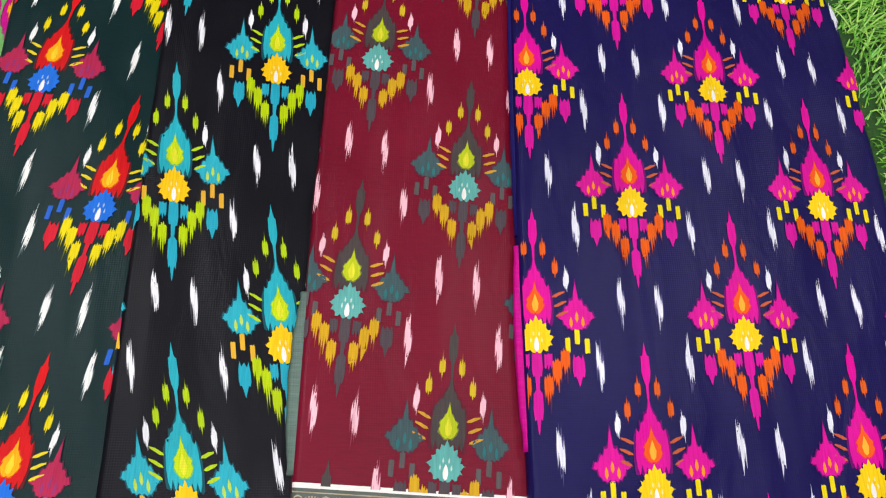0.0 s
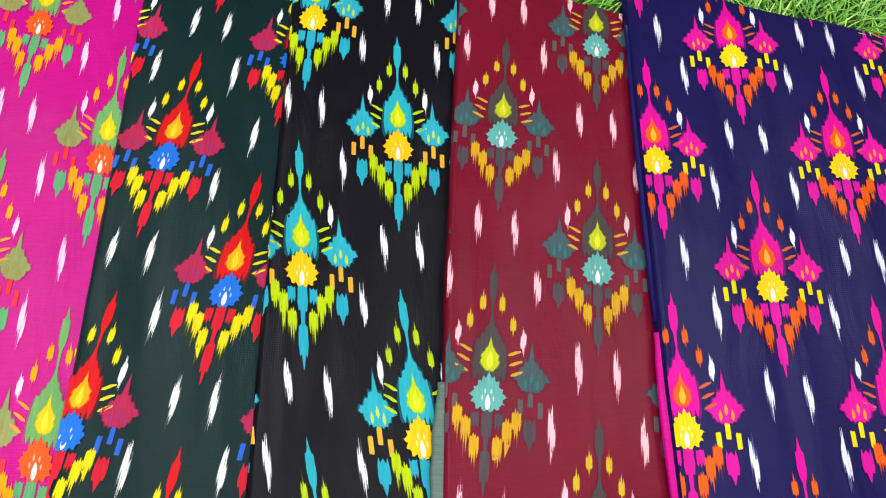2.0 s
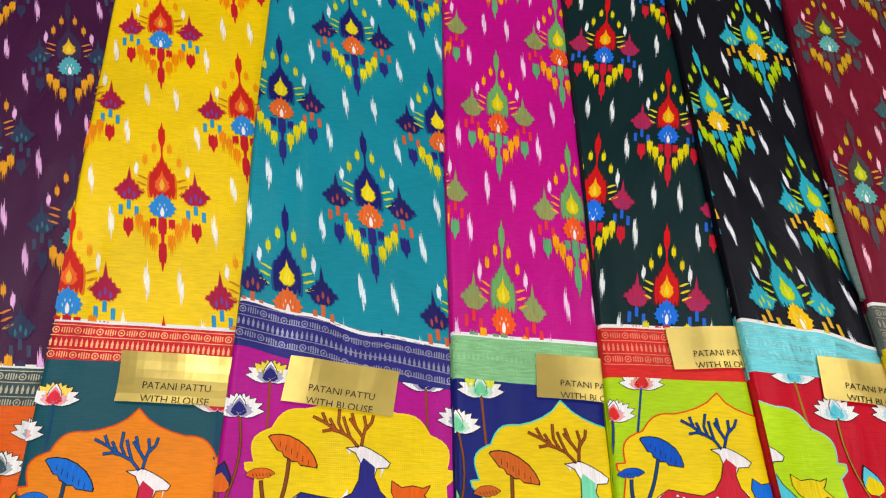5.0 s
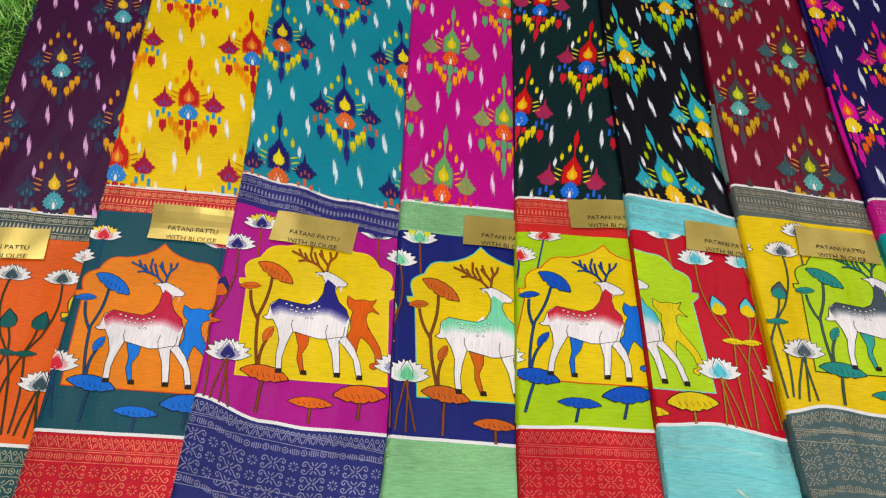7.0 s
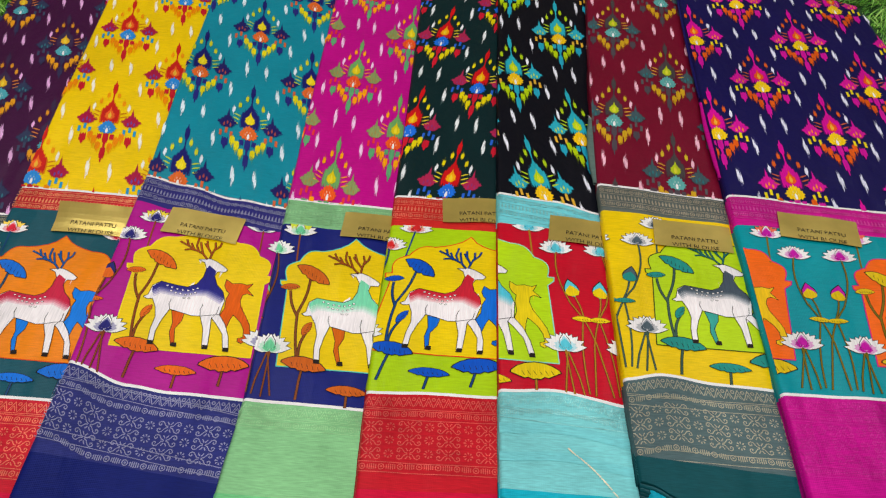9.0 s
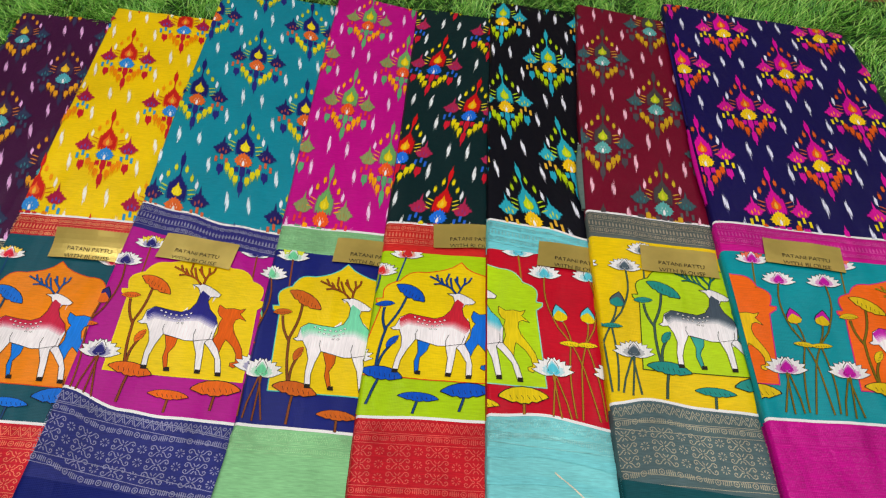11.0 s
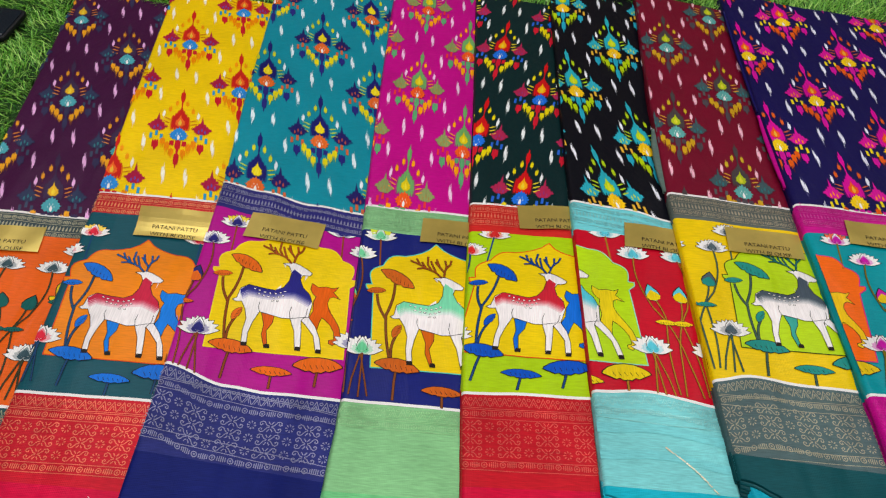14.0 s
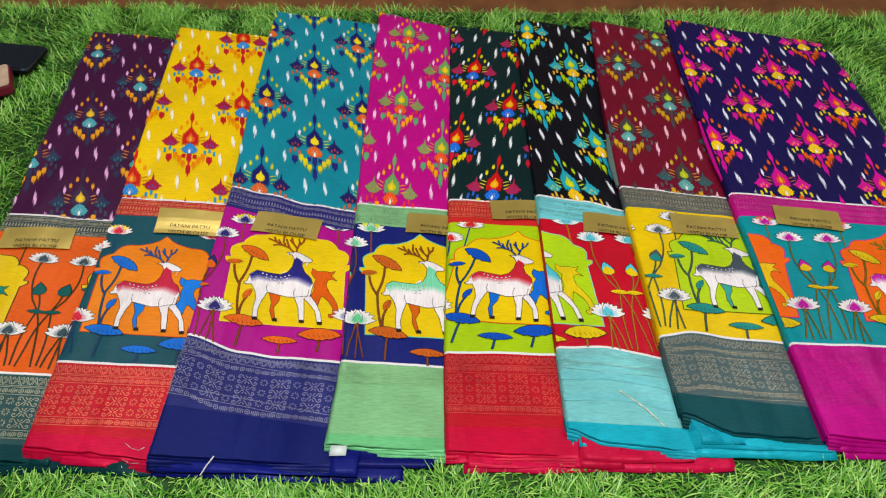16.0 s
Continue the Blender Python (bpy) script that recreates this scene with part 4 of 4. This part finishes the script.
# ---- lower folds that show below the hems ----
def fold_layer(name, root_d, x0, x1, top, low0, low1, z, col, seed, thick=0.0025, wave=0.004):
    """A thin folded sheet lying under the pile, with an uneven free edge."""
    n, rows = 40, 8
    verts, faces = [], []
    for layer in (0, 1):
        for r in range(rows + 1):
            for k in range(n + 1):
                f = k / n
                x = x0 + (x1 - x0) * f
                edge = low0 + (low1 - low0) * f + wave * noise.noise(Vector((x * 14, seed, 0)))
                y = top + (edge - top) * r / rows
                lift = 0.0014 * noise.noise(Vector((x * 30, y * 40, seed)))
                droop = 0.003 * max(0, (r - rows + 2) / 2) ** 2
                roof = [q["cloth"].z(min(max(q["cloth"].s(x, y), .04), .96), y) - 0.006 for q in SAREES if -.03 <= q["cloth"].s(x, y) <= 1.0 and y > curve_at(q["lines"][5], q["cloth"].s(x, y)) - 0.006]
                lift = min([lift] + [h - z for h in roof])
                verts.append((x + 0.002 * noise.noise(Vector((y * 60, seed, 3.0))) * (f in (0.0, 1.0)), y, max(z + lift - droop - (thick if layer else 0), 0.0012 if layer else 0.0024 + 0.0004 * (seed / 1.7 % 3))))
    m = (n + 1) * (rows + 1)
    for r in range(rows):
        for k in range(n):
            a = r * (n + 1) + k
            faces.append((a, a + n + 1, a + n + 2, a + 1))
            faces.append((m + a, m + a + 1, m + a + n + 2, m + a + n + 1))
    rim = list(range(n + 1)) + [r * (n + 1) + n for r in range(1, rows + 1)] + [rows * (n + 1) + k for k in range(n - 1, -1, -1)] + [r * (n + 1) for r in range(rows - 1, 0, -1)]
    faces += [(rim[k], rim[(k + 1) % len(rim)], m + rim[(k + 1) % len(rim)], m + rim[k]) for k in range(len(rim))]
    return root_d["put"](name, (verts, faces), [dye(*col, "border")], smooth=True)


FOLDS = [
    (0, -0.54, -0.150, -0.404, -0.410, 0.007, (8, 54, 58)), (0, -0.53, -0.30, -0.398, -0.400, 0.012, (12, 64, 68)),
    (1, -0.346, -0.168, -0.388, -0.398, 0.016, (196, 10, 58)), (1, -0.285, -0.166, -0.396, -0.402, 0.012, (206, 14, 66)),
    (2, -0.158, 0.236, -0.402, -0.392, 0.012, (14, 20, 100)), (2, -0.157, 0.192, -0.411, -0.416, 0.007, (16, 24, 110)), (2, -0.156, 0.130, -0.406, -0.410, 0.016, (18, 28, 120)),
    (3, 0.095, 0.246, -0.375, -0.381, 0.014, (84, 196, 112)), (3, 0.074, 0.20, -0.372, -0.378, 0.018, (100, 206, 126)),
    (4, 0.252, 0.60, -0.384, -0.378, 0.014, (204, 14, 62)), (4, 0.276, 0.655, -0.398, -0.388, 0.008, (210, 16, 70)), (4, 0.280, 0.50, -0.391, -0.388, 0.011, (196, 12, 58)),
    (5, 0.440, 0.795, -0.358, -0.362, 0.018, (18, 168, 190)), (5, 0.466, 0.800, -0.370, -0.371, 0.013, (24, 182, 202)), (5, 0.428, 0.70, -0.350, -0.352, 0.021, (14, 156, 178)),
    (6, 0.598, 0.800, -0.322, -0.336, 0.024, (14, 70, 76)), (6, 0.612, 0.806, -0.333, -0.346, 0.021, (10, 60, 66)), (6, 0.64, 0.802, -0.343, -0.349, 0.017, (16, 76, 84)),
    (7, 0.800, 1.16, -0.358, -0.378, 0.016, (190, 8, 130)), (7, 0.81, 1.15, -0.366, -0.384, 0.011, (198, 10, 138)),
]
for k, (i, x0, x1, l0, l1, z, col) in enumerate(FOLDS):
    fold_layer("lower_fold", SAREES[i], x0, x1, max(l0, l1) + 0.075, l0, l1, z, col, k * 1.7)


# ---- folds that peek out beside the piles ----
def side_fold(i, y0, y1, wide, z, col, kind="border"):
    """A narrow turned-out fold along the free edge of a pile."""
    c, n = SAREES[i]["cloth"], 24
    verts, faces = [], []
    for k in range(n + 1):
        y = y0 + (y1 - y0) * k / n
        x = c.x(0, y)
        w = wide * math.sin(math.pi * min(max(k / n, 0.06), 0.94)) ** 0.4 + 0.001 * noise.noise(Vector((y * 60, i, 1)))
        for dx, dz in ((0.004, 0.0), (-w * .7, 0.0005), (-w, -0.002), (-w * .8, -0.0045), (0.004, -0.005)):
            verts.append((x + dx, y, z + dz))
    for k in range(n):
        for j in range(4):
            a = k * 5 + j
            faces.append((a, a + 5, a + 6, a + 1))
    faces += [(4, 3, 2, 1, 0), tuple(n * 5 + j for j in range(5))]
    return SAREES[i]["put"]("side_fold", (verts, faces), [dye(*col, kind)])


side_fold(6, 0.37, 0.205, 0.011, 0.020, (96, 116, 108))
side_fold(7, 0.42, 0.225, 0.007, 0.021, (206, 14, 142))
side_fold(7, 0.78, 0.43, 0.004, 0.021, (26, 20, 92), "cloth")

# small white tag at the hem of the magenta saree, loose threads at others
TAG = plain_material("white_tag", C(226, 238, 232), 0.6)
cx, cy = 0.100, -0.377
v = [(-.011, -.006, .015), (.012, -.005, .015), (.013, .008, .019), (-.010, .008, .019)]
v += [(x, y, z - .0008) for x, y, z in v]
f = [(0, 1, 2, 3), (7, 6, 5, 4), (0, 4, 5, 1), (1, 5, 6, 2), (2, 6, 7, 3), (3, 7, 4, 0)]
SAREES[3]["put"]("tag", ([(x + cx, y + cy, z + .004) for x, y, z in v], f), [TAG], "small white paper tag")


def thread(i, pts, r=0.0008):
    """A loose white thread, three-sided."""
    verts, faces = [], []
    for k, (x, y, z) in enumerate(pts):
        for a in range(3):
            verts.append((x + r * math.cos(a * 2.094), y, z + r * math.sin(a * 2.094)))
    for k in range(len(pts) - 1):
        for a in range(3):
            faces.append((k * 3 + a, k * 3 + (a + 1) % 3, k * 3 + 3 + (a + 1) % 3, k * 3 + 3 + a))
    SAREES[i]["put"]("loose_thread", (verts, faces), [dye(240, 236, 232, "thread")])


thread(1, [(-.200, -.368, .018), (-.190, -.376, .019), (-.178, -.379, .018), (-.172, -.374, .017)])
thread(1, [(-.198, -.392, .016), (-.186, -.398, .016), (-.172, -.397, .015)])
thread(2, [(-.085, -.412, .012), (-.078, -.400, .017), (-.070, -.388, .021)], .0012)

# ---- things beside the sarees ----
PHONE = plain_material("dark_glass", C(24, 34, 44), 0.18, 0.0, 0.5, 8.0, 0.1, 0.0)
RUBBER = plain_material("black_rubber", C(14, 16, 20), 0.5, 0.0, 0.4, 60.0, 0.1, 0.05)


def rounded_slab(w, h, z0, z1, r, bevel, seg=6):
    """Slab with rounded corners and softened rims, centred on the origin."""
    ring = []
    for qx, qy, a0 in ((1, 1, 0), (-1, 1, 90), (-1, -1, 180), (1, -1, 270)):
        for k in range(seg + 1):
            a = radians(a0 + 90 * k / seg)
            ring.append((qx * (w / 2 - r) + r * math.cos(a), qy * (h / 2 - r) + r * math.sin(a)))
    n, verts, faces = len(ring), [], []
    for z, inset in ((z0, bevel), (z0 + bevel, 0), (z1 - bevel, 0), (z1 - bevel * .3, bevel * .3), (z1, bevel)):
        verts += [(x * (1 - 2 * inset / w), y * (1 - 2 * inset / h), z) for x, y in ring]
    for k in range(4):
        for i in range(n):
            j = (i + 1) % n
            faces.append((k * n + i, k * n + j, (k + 1) * n + j, (k + 1) * n + i))
    faces += [tuple(range(4 * n, 5 * n)), tuple(reversed(range(n)))]
    return verts, faces


phone = tagged(new("phone"), "dark mobile phone in a black case lying on the grass mat", "phone")
phone.matrix_world = pose(-0.790, 0.632, 0.020, 4, 0, -8)
part_mesh("case", *rounded_slab(0.168, 0.098, 0.0, 0.012, 0.012, 0.003), [RUBBER], phone)
part_mesh("screen", *rounded_slab(0.156, 0.086, 0.0118, 0.0135, 0.009, 0.0006), [PHONE], phone)
part_mesh("camera_lens", [(x + .070, y - .045, z) for x, y, z in rounded_slab(0.010, 0.007, 0.004, 0.0125, 0.003, 0.001)[0]], rounded_slab(0.010, 0.007, 0.004, 0.0125, 0.003, 0.001)[1], [plain_material("lens_glass", C(70, 100, 140), 0.08, 0.3, 0.8)], phone, "small shiny lens")
packet = tagged(new("cloth_packet"), "small maroon packet with a beige top lying on the mat", "packet")
packet.matrix_world = pose(-0.800, 0.505, 0.014, 3, -4, 24)
part_mesh("side", *rounded_slab(0.150, 0.088, 0.0, 0.024, 0.008, 0.004), [plain_material("maroon_cloth", C(128, 14, 50), 0.6, scale=30.0)], packet)
part_mesh("top", *rounded_slab(0.146, 0.084, 0.0235, 0.027, 0.008, 0.001), [plain_material("beige_cloth", C(196, 168, 140), 0.7, scale=30.0)], packet)

# ---- artificial grass ----
def covered(x, y):
    """True under a saree."""
    for i, x0, x1, l0, l1, z, col in FOLDS:
        if x0 < x < x1 and l0 + (l1 - l0) * (x - x0) / (x1 - x0) + 0.003 < y < -0.3:
            return True
    for q in SAREES:
        s = q["cloth"].s(x, y)
        if -0.01 < s < 1.01:
            c = min(max(s, 0), 1)
            return curve_at(q["lines"][5], c) + 0.004 < y < curve_at(q["lines"][0], c) - 0.002
    return False


def blade(verts, faces, x, y, h, w, lean, way, curl):
    """One flat plastic blade in three pieces, bending over towards its tip."""
    c, s = math.cos(way), math.sin(way)
    first = len(verts)
    for k, (t, ww) in enumerate(((0, .9), (.4, 1.0), (.75, .7))):
        out = h * lean * (t + curl * t * t)
        z = h * (t - 0.30 * lean * t * t)
        for side in (-1, 1):
            verts.append((x + c * out - s * w * ww * side / 2, y + s * out + c * w * ww * side / 2, z))
    out = h * lean * (1 + curl)
    verts.append((x + c * out, y + s * out, h * (1 - 0.34 * lean)))
    for k in range(2):
        a = first + 2 * k
        faces.append((a, a + 1, a + 3, a + 2))
    faces.append((first + 4, first + 5, first + 6))


grng = random.Random(11)
verts, faces = [], []
for x0, x1, y0, y1, per in ((-0.62, 1.25, -0.56, -0.33, 44000), (-1.15, -0.42, -0.56, MAT_EDGE, 26000), (-0.66, 1.75, 0.70, MAT_EDGE, 30000), (1.12, 1.75, -0.2, 0.72, 26000),
                            (-1.35, 1.85, -0.95, -0.56, 11000), (1.12, 1.85, -0.56, -0.2, 11000), (-1.35, -1.15, -0.56, MAT_EDGE, 11000), (1.75, 1.85, -0.2, MAT_EDGE, 11000)):
    for _ in range(int((x1 - x0) * (y1 - y0) * per)):
        x, y = grng.uniform(x0, x1), grng.uniform(y0, y1)
        if covered(x, y) or (-0.875 < x < -0.705 and 0.585 < y < 0.68) or (-0.865 < x < -0.735 and 0.465 < y < 0.545):
            continue
        edge = covered(x, y + 0.014) or covered(x + 0.014, y) or covered(x - 0.014, y)
        near = not edge and covered(x, y + 0.03)
        h = grng.uniform(0.017, 0.029) * (0.9 if y < -0.3 else 0.95)
        flow = 6.28 * noise.noise(Vector((x * 7, y * 7, 0.3)))
        blade(verts, faces, x, y, h * (0.42 if edge else 0.7 if near else 1), grng.uniform(0.0014, 0.0025) * (1.0 if per > 12000 else 1.7), grng.uniform(0.5, 1.15), flow + grng.gauss(0, 1.1), grng.uniform(0.1, 0.5))
tagged(new("grass", mesh_from("grass", verts, faces, [GRASS])), "bright green artificial grass blades of the mat", "artificial grass", kind="stuff")
